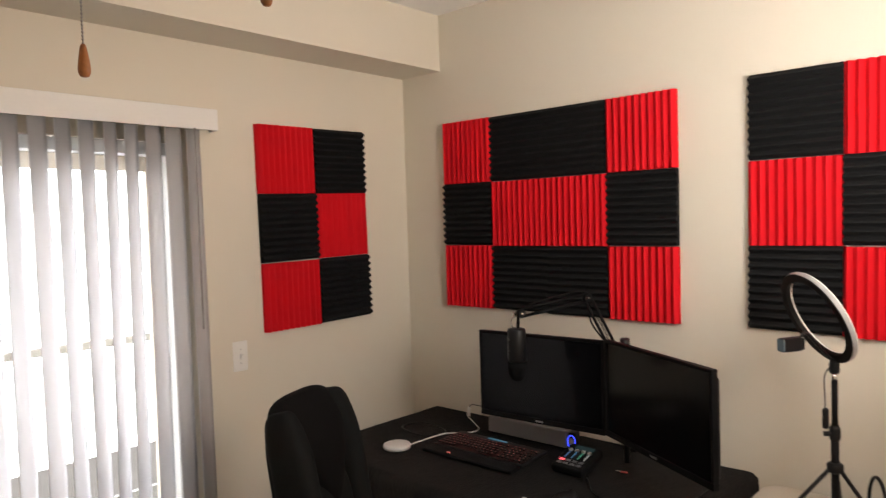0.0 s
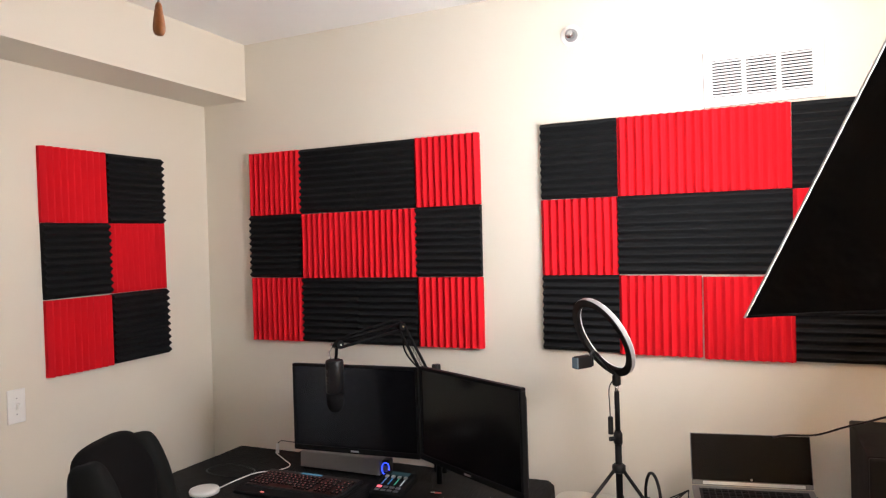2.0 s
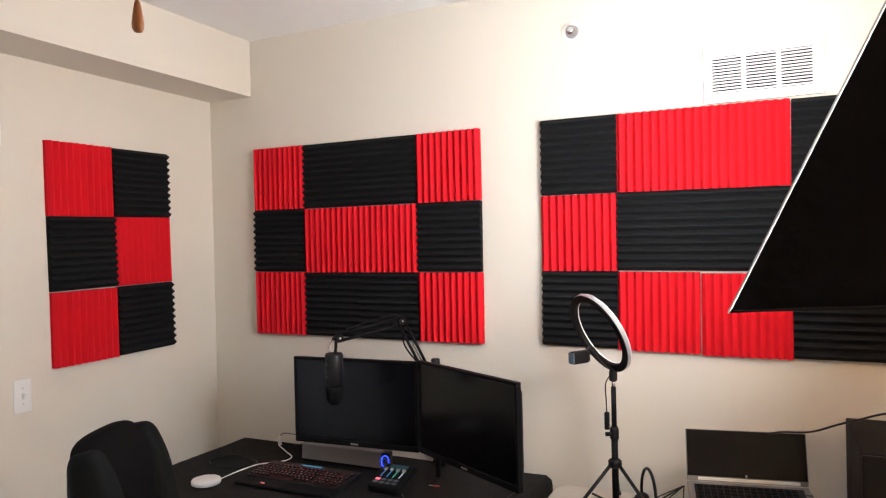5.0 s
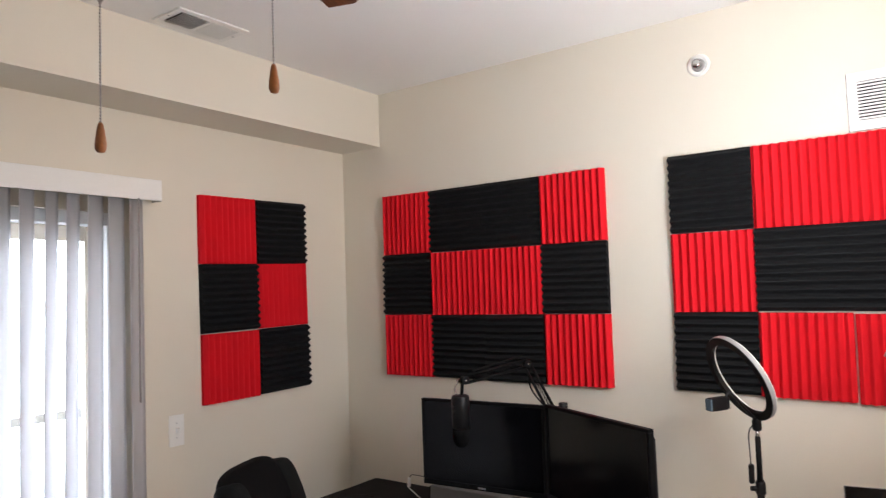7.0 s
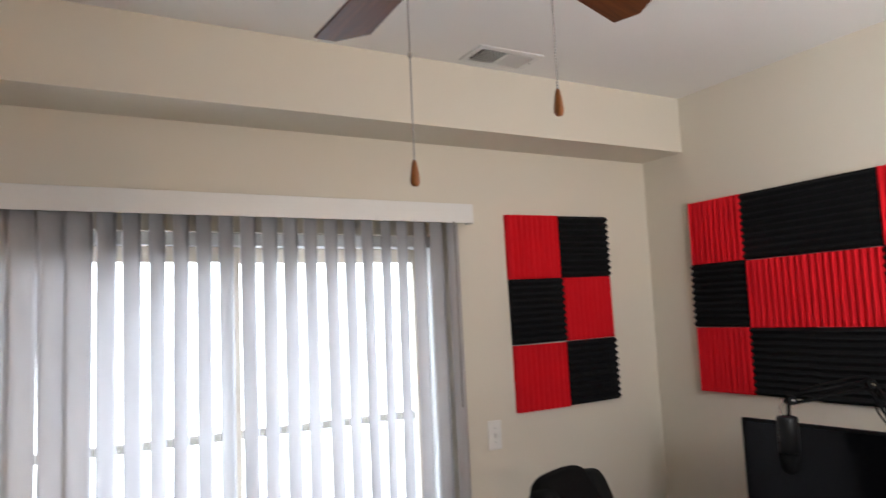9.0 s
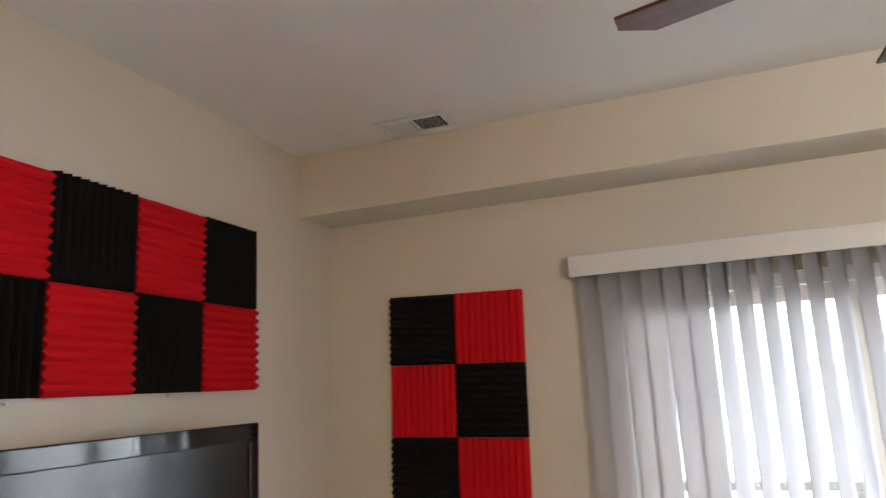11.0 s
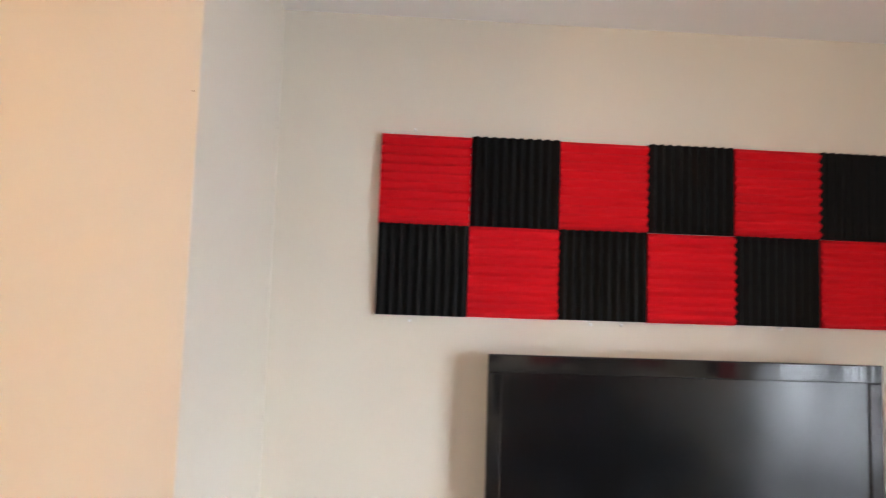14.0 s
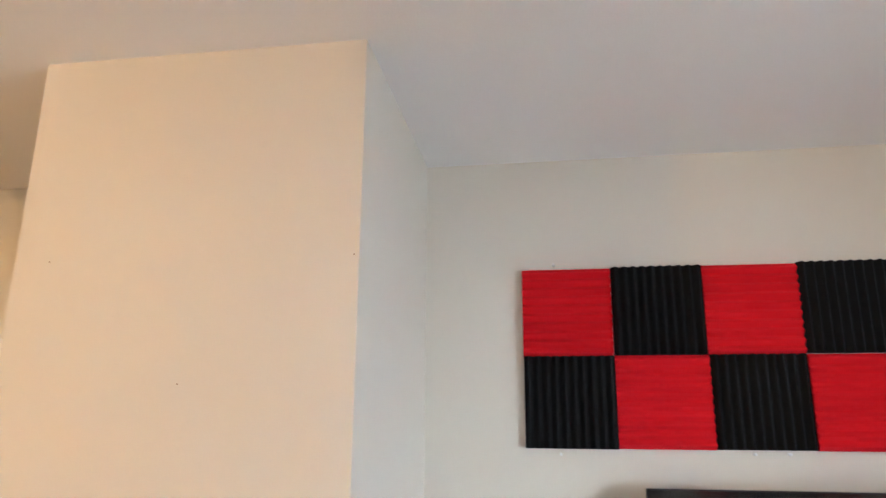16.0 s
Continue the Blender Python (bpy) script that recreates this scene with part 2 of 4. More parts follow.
structure("balcony_floor", [((-5, 0.15, -0.16), (1, 1.75, -0.04))], CONCRETE, "grey concrete balcony slab", "balcony")
structure("ground", [((-300, 1.8, -3.6), (300, 600, -3.4))], CONCRETE, "pale paved ground outside", "ground")

bm = shape()
for lo, hi in (((XC, -2.797, 0), (XC + 0.012, 0, 0.09)), ((-0.012, BACK, 0), (0, 0, 0.09)), ((XC, -0.012, 0), (DL, 0, 0.09)), ((DR, -0.012, 0), (0, 0, 0.09))):
    add_box(bm, lo, hi)
solid("baseboard", bm, WHITE, "white painted baseboard", "baseboard", kind="structure")

# balcony railing
railing = thing("balcony_railing", "grey painted metal balcony railing", "railing")
part("top_rail", add_box(shape(), (-5, 1.60, 1.03), (1, 1.65, 1.08), 0.008), RAIL, railing)
part("bottom_rail", add_box(shape(), (-5, 1.61, 0.08), (1, 1.64, 0.12), 0.004), RAIL, railing)
post = mesh_of("post", add_box(shape(), (-0.03, -0.03, -0.04), (0.03, 0.03, 1.03), 0.004), RAIL)
for k in range(5):
    o = new("post", post)
    o.location, o.parent = (-4.8 + 1.4 * k, 1.625, 0), railing

# sliding glass door
door = tagged(thing("door_1", "white framed sliding glass patio door", "glass door"), kind="structure")
for name, lo, hi in (("frame_head", (DL, 0.03, DH - 0.05), (DR, 0.13, DH)), ("frame_sill", (DL, 0.03, 0), (DR, 0.13, 0.03)),
                     ("frame_jamb", (DL, 0.03, 0.03), (DL + 0.04, 0.13, DH - 0.05)), ("frame_jamb", (DR - 0.04, 0.03, 0.03), (DR, 0.13, DH - 0.05))):
    part(name, add_box(shape(), lo, hi, 0.003), WHITE, door)
mid = (DL + DR) / 2
for x0, x1, y in ((DL + 0.04, mid + 0.03, 0.055), (mid - 0.03, DR - 0.04, 0.095)):
    leaf = part("sash", shape(), ALMOND, door, "almond painted sash")
    bm = shape()
    for lo, hi in (((x0, y, 0.03), (x0 + 0.055, y + 0.03, DH - 0.052)), ((x1 - 0.055, y, 0.03), (x1, y + 0.03, DH - 0.052)),
                   ((x0 + 0.055, y, 0.03), (x1 - 0.055, y + 0.03, 0.10)), ((x0 + 0.055, y, DH - 0.110), (x1 - 0.055, y + 0.03, DH - 0.051))):
        add_box(bm, lo, hi, 0.003)
    bm.to_mesh(leaf.data)
    pane = part("pane", add_box(shape(), (x0 + 0.05, y + 0.012, 0.095), (x1 - 0.05, y + 0.018, DH - 0.105)), GLASS, leaf, "clear glass pane")
    pane.visible_shadow = False

# vertical blind
VL, VR = -3.172, -1.132
blind = thing("vertical_blind", "white vinyl vertical blind, half open, over the glass door", "blind")
bm = shape()
add_box(bm, (VL, -0.066, 2.112), (VR, -0.059, 2.198), 0.002)
add_box(bm, (VL, -0.059, 2.112), (VL + 0.006, 0, 2.198), 0.001)
add_box(bm, (VR - 0.006, -0.059, 2.112), (VR, 0, 2.198), 0.001)
part("valance", bm, WHITE, blind, "white vinyl valance board")
part("head_rail", add_box(shape(), (VL + 0.02, -0.050, 2.134), (VR - 0.02, -0.012, 2.174), 0.002), WHITE, blind)


def vane_mesh():
    bm = shape()
    rows = []
    for s in range(7):
        u = s / 6 - 0.5
        rows.append((u * 0.089, 0.009 * (1 - 4 * u * u)))
    lower = [[bm.verts.new((x, y + o, z)) for x, y in rows] for z in (-2.07, 0.0) for o in (0, 0.0012)]
    f0, b0, f1, b1 = lower
    for k in range(6):
        bm.faces.new((f0[k], f0[k + 1], f1[k + 1], f1[k])).smooth = True
        bm.faces.new((b0[k + 1], b0[k], b1[k], b1[k + 1])).smooth = True
        bm.faces.new((f1[k], f1[k + 1], b1[k + 1], b1[k]))
        bm.faces.new((f0[k + 1], f0[k], b0[k], b0[k + 1]))
    bm.faces.new((f0[0], f1[0], b1[0], b0[0]))
    bm.faces.new((f0[6], b0[6], b1[6], f1[6]))
    return mesh_of("vane", bm, VANE)


vane = vane_mesh()
hook = mesh_of("hanger", add_box(shape(), (-0.006, -0.0015, -0.01), (0.006, 0.0015, 0.035)), PLASTIC_WHITE)
rnd = random.Random(4)
NV = 24
for k in range(NV):
    x = -3.101 + 0.0815 * k + rnd.uniform(-0.003, 0.003)
    o = new("vane", vane)
    turn = (9 if k < 6 else 44 if k < 12 else 36 if k < NV - 3 else 24) + rnd.uniform(-3, 3)
    o.matrix_world = pose(x, -0.034, 2.127, rnd.uniform(-0.4, 0.4), rnd.uniform(-0.3, 0.3), turn)
    o.parent = blind
    h = new("hanger", hook)
    h.location, h.rotation_euler, h.parent = (x, -0.034, 2.127), (0, 0, radians(turn)), blind
part("wand", add_rod(shape(), (-1.248, -0.090, 1.316), (-1.240, -0.075, 2.115), 0.004, n=8), WANDGREY, blind, "thin grey plastic wand")

# ---- acoustic foam ----


RIDGES, FOAM_H, FOAM_BASE, FOAM_PEAK = 10, T / 2 - 0.0008, 0.016, 0.0335
FOAM_STEP = 2 * FOAM_H / RIDGES


def ridge_mesh(mat):
    """One soft-tipped wedge that runs along local z, its tip towards local -y, its foot sunk a little in the backing."""
    bm = shape()
    outline = [(-0.5, -0.12), (-0.5, 0.06), (-0.44, 0.0), (-0.10, 0.88), (-0.04, 0.98), (0.04, 0.98), (0.10, 0.88), (0.44, 0.0), (0.5, 0.06), (0.5, -0.12)]
    ends = [[bm.verts.new((f * FOAM_STEP, -FOAM_BASE - (FOAM_PEAK - FOAM_BASE) * lift, z)) for f, lift in outline] for z in (-FOAM_H, FOAM_H)]
    lo, hi = ends
    n = len(outline)
    for k in range(n):
        bm.faces.new((lo[k], lo[(k + 1) % n], hi[(k + 1) % n], hi[k]))
    bm.faces.new(list(reversed(lo)))
    bm.faces.new(hi)
    bmesh.ops.recalc_face_normals(bm, faces=bm.faces[:])
    return mesh_of("ridge", bm, mat)


def backing_mesh(mat):
    return mesh_of("backing", add_box(shape(), (-FOAM_H, -FOAM_BASE, -FOAM_H), (FOAM_H, 0, FOAM_H)), mat)


FOAM = {"R": (backing_mesh(RED), ridge_mesh(RED)), "K": (backing_mesh(BLACKFOAM), ridge_mesh(BLACKFOAM))}
WORD = {"R": "red", "K": "charcoal black"}
rnd = random.Random(11)


def foam_panel(rows, corner, rz, upright, group, where, pitch=T, tilt=0.0, nudge={}):
    """rows of R and K from the top; corner: the panel's upper corner at local x 0; upright: colour whose ridges stand upright."""
    turn = pose(0, 0, 0, 0, 0, rz) @ pose(0, 0, 0, 0, -tilt, 0)
    fit = Matrix.Diagonal((pitch / T, 1, 1, 1))
    for j, row in enumerate(rows):
        for i, c in enumerate(row):
            o = new("foam_tile", FOAM[c][0])
            local = Vector(((i + 0.5) * pitch + rnd.uniform(-0.0015, 0.0015), -0.001, -(j + 0.5) * T + rnd.uniform(-0.002, 0.002)))
            local += Vector(nudge.get((j, i), (0, 0, 0)))
            spin = (0 if c == upright else 90) + (180 if rnd.random() < 0.5 else 0) + rnd.uniform(-0.35, 0.35)
            o.matrix_world = Matrix.Translation(Vector(corner) + turn @ local) @ turn @ fit @ pose(0, 0, 0, 0, spin, 0)
            for k in range(RIDGES):
                ridge = new("ridge", FOAM[c][1])
                ridge.parent = o
                ridge.location = (-FOAM_H + (k + 0.5) * FOAM_STEP, 0, 0)
            tagged(o, f"{WORD[c]} wedge acoustic foam {where}", "acoustic panel", group)


foam_panel(["RKKR", "KRRK", "RKKR"], (0, -0.293, 2.204), -90, "R", "foam tiles behind the monitors", "above the desk", tilt=-0.3)
foam_panel(["KRRK", "RKKR", "KRRK"], (0, -1.780, 2.203), -90, "R", "foam tiles above the laptop", "under the air vent", tilt=-0.6, nudge={(2, 2): (0.004, 0, -0.008), (2, 1): (-0.001, 0, -0.002), (1, 1): (0.0, 0, 0.003)})
foam_panel(["RK", "KR", "RK"], (-0.927, 0, 2.164), 0, "R", "foam tiles above the light switch", "beside the glass door", 0.308, 0.8, nudge={(2, 0): (0, 0, -0.004), (2, 1): (0.002, 0, -0.001)})
foam_panel(["KR", "RK", "KR"], (-3.996, 0, 2.107), 0, "R", "foam tiles between door and corner", "beside the glass door", 0.306, -1.6)
foam_panel(["RKRKRK", "KRKRKR"], (XC, -2.451, 2.338), 90, "K", "foam tiles above the television", "above the television")

# ---- fixtures on walls and ceiling ----


def ceiling_vent(x0, x1, y0, y1):
    """A two-way supply register; z runs down from the ceiling."""
    v = thing("ceiling_vent", "white stamped metal air register set in the ceiling", "air vent", pose((x0 + x1) / 2, (y0 + y1) / 2, H), "ceiling vents")
    w, d = (x1 - x0) / 2, (y1 - y0) / 2
    bm = shape()
    for lo, hi in (((-w, -d, -0.008), (w, -d + 0.028, -0.001)), ((-w, d - 0.028, -0.008), (w, d, -0.001)),
                   ((-w, -d + 0.028, -0.008), (-w + 0.028, d - 0.028, -0.001)), ((w - 0.028, -d + 0.028, -0.008), (w, d - 0.028, -0.001)),
                   ((-0.006, -d + 0.028, -0.008), (0.006, d - 0.028, -0.001))):
        add_box(bm, lo, hi, 0.002, 1)
    part("frame", bm, WHITE, v)
    # No opening here: a black sheet stands for the duct's darkness.
    part("backing", add_box(shape(), (-w + 0.02, -d + 0.02, -0.0015), (w - 0.02, d - 0.02, -0.0005)), MATTE, v, "black sheet painted as the unlit duct behind the slats")
    slat = mesh_of("slat", add_box(shape(), (-0.0008, -d + 0.028, -0.007), (0.0008, d - 0.028, 0.007)), WHITE)
    n = 11
    for side in (-1, 1):
        for k in range(n):
            o = new("slat", slat)
            o.parent = v
            o.matrix_world = pose((x0 + x1) / 2 + side * (0.012 + (w - 0.046) * (k + 0.5) / n), (y0 + y1) / 2, H - 0.008, 0, -side * 42, 0)
    screw = mesh_of("screw", add_turned(shape(), [(0.004, 0), (0.003, -0.002)], n=10), SILVER)
    for side in (-1, 1):
        o = new("screw", screw)
        o.location, o.parent = (side * (w - 0.012), 0, -0.008), v


ceiling_vent(-1.325, -1.018, -0.492, -0.318)
ceiling_vent(-3.828, -3.528, -0.482, -0.308)

# return-air grille on the wall, over the foam
Y0, Y1, Z0, Z1 = -2.801, -2.407, 2.205, 2.406
grille = thing("return_air_grille", "white stamped metal return-air grille with three slotted banks", "air vent")
bm = shape()
cols = []
for k in range(3):
    a = Y1 - 0.030 - k * 0.1145
    cols.append((a - 0.099, a))
zs0, zs1 = Z0 + 0.034, Z1 - 0.032
add_box(bm, (-0.007, Y0, Z0), (-0.002, Y1, zs0))
add_box(bm, (-0.007, Y0, zs1), (-0.002, Y1, Z1))
edges = [Y1] + [v for c in cols for v in (c[1], c[0])] + [Y0]
for a, b in zip(edges[0::2], edges[1::2]):
    add_box(bm, (-0.007, b, zs0), (-0.002, a, zs1))
part("face", bm, WHITE, grille)
# Black strip that paints in the shadow gap round the plate.
part("shadow_gap", add_box(shape(), (-0.0018, Y0 - 0.001, Z0 - 0.001), (-0.0004, Y1 + 0.002, Z1 + 0.001)), MATTE, grille, "thin black strip painted as the shadow gap round the plate")
# Flat plate; the shade inside the duct is its black colour.
part("backing", add_box(shape(), (-0.0028, Y0 + 0.01, Z0 + 0.02), (-0.0019, Y1 - 0.01, Z1 - 0.02)), MATTE, grille, "black plate painted as the shaded duct behind the slots")
NS = 12
slat = mesh_of("slat", add_box(shape(), (-0.0065, -0.0497, -0.0030), (-0.0030, 0.0497, 0.0030)), WHITE)
for c in cols:
    for k in range(NS):
        o = new("slat", slat)
        o.location, o.parent = (0, (c[0] + c[1]) / 2, zs0 + (zs1 - zs0) * (k + 0.5) / NS), grille

sprinkler = thing("fire_sprinkler", "white round sidewall sprinkler with a chrome head", "sprinkler", pose(0, -1.916, 2.549, 0, -90, 0))
part("escutcheon", add_turned(shape(), [(0.044, 0), (0.044, 0.003), (0.038, 0.007), (0.030, 0.007), (0.027, 0.004), (0.02, 0.004)], n=32), PLASTIC_WHITE, sprinkler)
part("cup", add_turned(shape(), [(0.026, 0.0042), (0.025, 0.0075), (0.016, 0.0078), (0.015, 0.0046)], n=28), WANDGREY, sprinkler, "grey recessed cup")
part("head", add_turned(shape(), [(0.013, 0.004), (0.013, 0.018), (0.009, 0.024), (0.006, 0.034)], n=16), CHROME, sprinkler)
part("deflector", add_turned(shape(), [(0.016, 0.034), (0.018, 0.036), (0.003, 0.037)], n=16), CHROME, sprinkler)

switch = thing("light_switch", "white toggle light switch with its wall plate", "light switch", pose(-1.038, 0, 1.164))
part("plate", add_box(shape(), (-0.0355, -0.006, -0.0645), (0.0355, 0, 0.0645), 0.003), PLASTIC_WHITE, switch)
part("toggle", moved(add_box(shape(), (-0.005, -0.016, -0.011), (0.005, 0, 0.011), 0.002), pose(0, -0.005, 0.002, 18, 0, 0)), PLASTIC_WHITE, switch)
for dz in (-0.03, 0.03):
    part("screw", add_turned(shape(), [(0.003, 0), (0.0025, 0.0015)], (0, -0.006, dz), (0, -1, 0), 8), SILVER, switch)
plate = thing("wall_outlet", "white double socket outlet plate on the beige wall", "wall outlet", pose(-3.80, 0, 1.0))
part("plate", add_box(shape(), (-0.0355, -0.006, -0.058), (0.0355, 0, 0.058), 0.003), PLASTIC_WHITE, plate)
for dz in (-0.02, 0.02):
    part("socket", add_box(shape(), (-0.016, -0.0085, dz - 0.014), (0.016, -0.005, dz + 0.014), 0.003), PLASTIC_WHITE, plate)

# ceiling fan with light kit; heights run from the blades' plane
FX, FY, FZ, FS = -2.246, -1.877, 2.295, 1.05
fan = thing("ceiling_fan", "white ceiling fan, five brown wood blades, frosted dome light", "ceiling fan", pose(FX, FY, 0))


def fan_turned(profile, n=40):
    return add_turned(shape(), [(FS * r, FZ + FS * h) for r, h in profile], n=n)


part("canopy", add_turned(shape(), [(0.065, H), (0.063, H - 0.03), (0.042, H - 0.07), (0.016, H - 0.08)], n=28), WHITE, fan)
part("downrod", add_rod(shape(), (0, 0, FZ + 0.14), (0, 0, H - 0.07), 0.012), WHITE, fan)
part("motor", fan_turned([(0.03, 0.164), (0.075, 0.154), (0.112, 0.124), (0.120, 0.084), (0.120, 0.039), (0.105, 0.014), (0.07, 0.009)]), WHITE, fan)
part("switch_housing", fan_turned([(0.06, 0.016), (0.102, 0.011), (0.106, 0.005), (0.103, 0.000), (0.095, -0.003), (0.104, -0.009), (0.101, -0.015), (0.093, -0.018),
                                   (0.103, -0.024), (0.101, -0.030), (0.094, -0.033), (0.101, -0.038), (0.098, -0.043), (0.084, -0.046)]), WHITE, fan, "white ribbed light fitter")
part("globe", fan_turned([(0.076, -0.046), (0.081, -0.053), (0.080, -0.066), (0.073, -0.081), (0.061, -0.093), (0.042, -0.102), (0.017, -0.1075), (0.002, -0.1085)]), BULB, fan,
     "unlit frosted glass dome")
part("finial_screw", add_turned(shape(), [(0.004, 0), (0.004, 0.012)], (-0.078, 0.073, FZ - 0.044), (-0.7, 0.7, 0), 10), SILVER, fan)


def blade_mesh():
    bm = shape()
    outline = [(0.180, -0.037), (0.23, -0.047), (0.492, -0.058), (0.536, 0.006), (0.520, 0.058), (0.23, 0.047), (0.180, 0.037)]
    a = [bm.verts.new((x, y, -0.003)) for x, y in outline]
    b = [bm.verts.new((x, y, 0.003)) for x, y in outline]
    n = len(outline)
    bm.faces.new(list(reversed(a)))
    bm.faces.new(b)
    for k in range(n):
        bm.faces.new((a[k], a[(k + 1) % n], b[(k + 1) % n], b[k]))
    bmesh.ops.bevel(bm, geom=bm.edges[:], offset=0.0012, segments=1, affect="EDGES")
    return mesh_of("blade", bm, BLADEWOOD)


blade = blade_mesh()
iron = mesh_of("blade_iron", add_box(add_box(shape(), (0.08, -0.016, 0.002), (0.20, 0.016, 0.008), 0.002), (0.18, -0.032, 0.004), (0.24, 0.032, 0.008), 0.002), WHITE)
for k in range(5):
    m = pose(FX, FY, FZ, 0, 0, 17.7 + 72 * k) @ pose(0, 0, 0, -8, 0, 0)
    for name, me in (("blade", blade), ("blade_iron", iron)):
        o = new(name, me)
        o.parent = fan
        o.matrix_world = m


def pull_chain(x, y, low, top, link_at):
    c = thing("pull_chain", "beaded metal pull chain with a turned wooden knob", "pull chain", pose(x, y, low), "fan pull chains")
    part("knob", add_turned(shape(), [(0.002, 0.002), (0.0048, 0.003), (0.0068, 0.007), (0.0071, 0.012), (0.0063, 0.020), (0.0048, 0.030), (0.0036, 0.037), (0.0024, 0.040)], n=18),
         KNOBWOOD, c, "turned reddish-brown wooden knob")
    bm = shape()
    z = 0.040
    while z < top - low:
        add_turned(bm, [(0.0006, 0), (0.0017, 0.0010), (0.0017, 0.0020), (0.0006, 0.003)], (0, 0, z), (0, 0, 1), 6, cap=False)
        z += 0.0042
    add_rod(bm, (0, 0, 0.038), (0, 0, top - low), 0.0006, n=5)
    part("chain", bm, SILVER, c)
    if link_at:
        part("coupling", add_turned(shape(), [(0.002, 0), (0.0035, 0.002), (0.0035, 0.007), (0.002, 0.009)], (0, 0, link_at - low), n=10), SILVER, c)


pull_chain(-2.307, -1.797, 1.890, FZ - 0.030, 2.084)
pull_chain(-2.159, -1.949, 1.967, FZ - 0.030, 0)
for x, y in ((-2.307, -1.797), (-2.159, -1.949)):
    way = Vector((x - FX, y - FY, 0))
    part("chain_guide", add_rod(shape(), way * 0.7 + Vector((0, 0, FZ - 0.022)), way * 1.03 + Vector((0, 0, FZ - 0.030)), 0.004, n=8), WHITE, fan)

# ---- desk corner ----
DZ = 0.75
table = thing("desk", "desk under a black cloth, against the wall", "desk", pose(0, 0, 0))
part("tabletop", add_box(shape(), (-0.835, -1.765, DZ - 0.035), (-0.02, -0.185, DZ - 0.004), 0.004), MATTE, table)
leg = mesh_of("leg", add_box(shape(), (-0.025, -0.025, 0), (0.025, 0.025, DZ - 0.035), 0.004), BLACK)
for x in (-0.80, -0.08):
    for y in (-1.70, -0.34):
        o = new("leg", leg)
        o.location, o.parent = (x, y, 0), table


def cloth():
    """A cloth that lies on the desk and hangs over its edges."""
    bm = shape()
    nx, ny = 60, 96
    x0, x1, y0, y1, r = -0.862, -0.006, -1.795, -0.156, 0.03
    grid = []
    drop = 0.24
    for i in range(nx + 1):
        row = []
        for j in range(ny + 1):
            u = -drop + i / nx * (x1 - x0 + drop)
            v = -drop + j / ny * (y1 - y0 + 2 * drop)
            x, y, z = x0 + u, y0 + v, DZ
            out_x, out_y = max(0, -u), max(0, -v, v - (y1 - y0))
            x = max(x, x0)
            y = min(max(y, y0), y1)
            over = max(out_x, out_y)
            fold = 0.006 * noise.noise(Vector((x * 9, y * 9, 0.3))) * min(1, over * 8)
            wav = 0.010 * math.sin(y * 34 + 2.5 * noise.noise(Vector((y * 3, 0, 0)))) * min(1, out_x * 6)
            wav2 = 0.010 * math.sin(x * 31) * min(1, out_y * 6)
            z -= over
            edge = min(u, v, (y1 - y0) - v)
            if 0 <= edge < r:
                z -= r - math.sqrt(max(0, r * r - (r - edge) ** 2))
            z += 0.0025 * noise.noise(Vector((x * 6, y * 6, 1.7))) + 0.0012 * noise.noise(Vector((x * 22, y * 22, 4.1)))
            if over > 0:
                z -= r
                x -= (wav + fold) if out_x > 0 else 0
                y += (wav2 + fold) * (1 if v > 0.5 else -1) if out_y > 0 else 0
            row.append(bm.verts.new((x, y, z)))
        grid.append(row)
    for i in range(nx):
        for j in range(ny):
            bm.faces.new((grid[i][j], grid[i + 1][j], grid[i + 1][j + 1], grid[i][j + 1])).smooth = True
    return bm


def weave_material():
    """Black cloth with a coarse diagonal weave that catches the light."""
    mat = material("black_tablecloth", (0.0095, 0.0090, 0.0092), 0.8, vary=0.35, scale=25, fine=260, spec=0.22)
    n, link = mat.node_tree.nodes, mat.node_tree.links.new
    tc, p = n["Texture Coordinate"], n["Principled BSDF"]
    heights = []
    for turn in (35, -50):
        mp, no = n.new("ShaderNodeMapping"), n.new("ShaderNodeTexNoise")
        mp.inputs["Rotation"].default_value = (0, 0, radians(turn))
        mp.inputs["Scale"].default_value = (18, 150, 40)
        no.inputs["Scale"].default_value, no.inputs["Detail"].default_value = 1.0, 3
        link(tc.outputs["Object"], mp.inputs[0])
        link(mp.outputs[0], no.inputs["Vector"])
        heights.append(no)
    add = n.new("ShaderNodeMath")
    add.operation = "ADD"
    link(heights[0].outputs["Fac"], add.inputs[0])
    link(heights[1].outputs["Fac"], add.inputs[1])
    bump = n.new("ShaderNodeBump")
    bump.inputs["Strength"].default_value, bump.inputs["Distance"].default_value = 0.9, 0.006
    link(add.outputs[0], bump.inputs["Height"])
    link(bump.outputs[0], p.inputs["Normal"])
    return mat


CLOTH_HATCH = weave_material()
solid("tablecloth", cloth(), CLOTH_HATCH, "creased black tablecloth over the desk", "tablecloth")


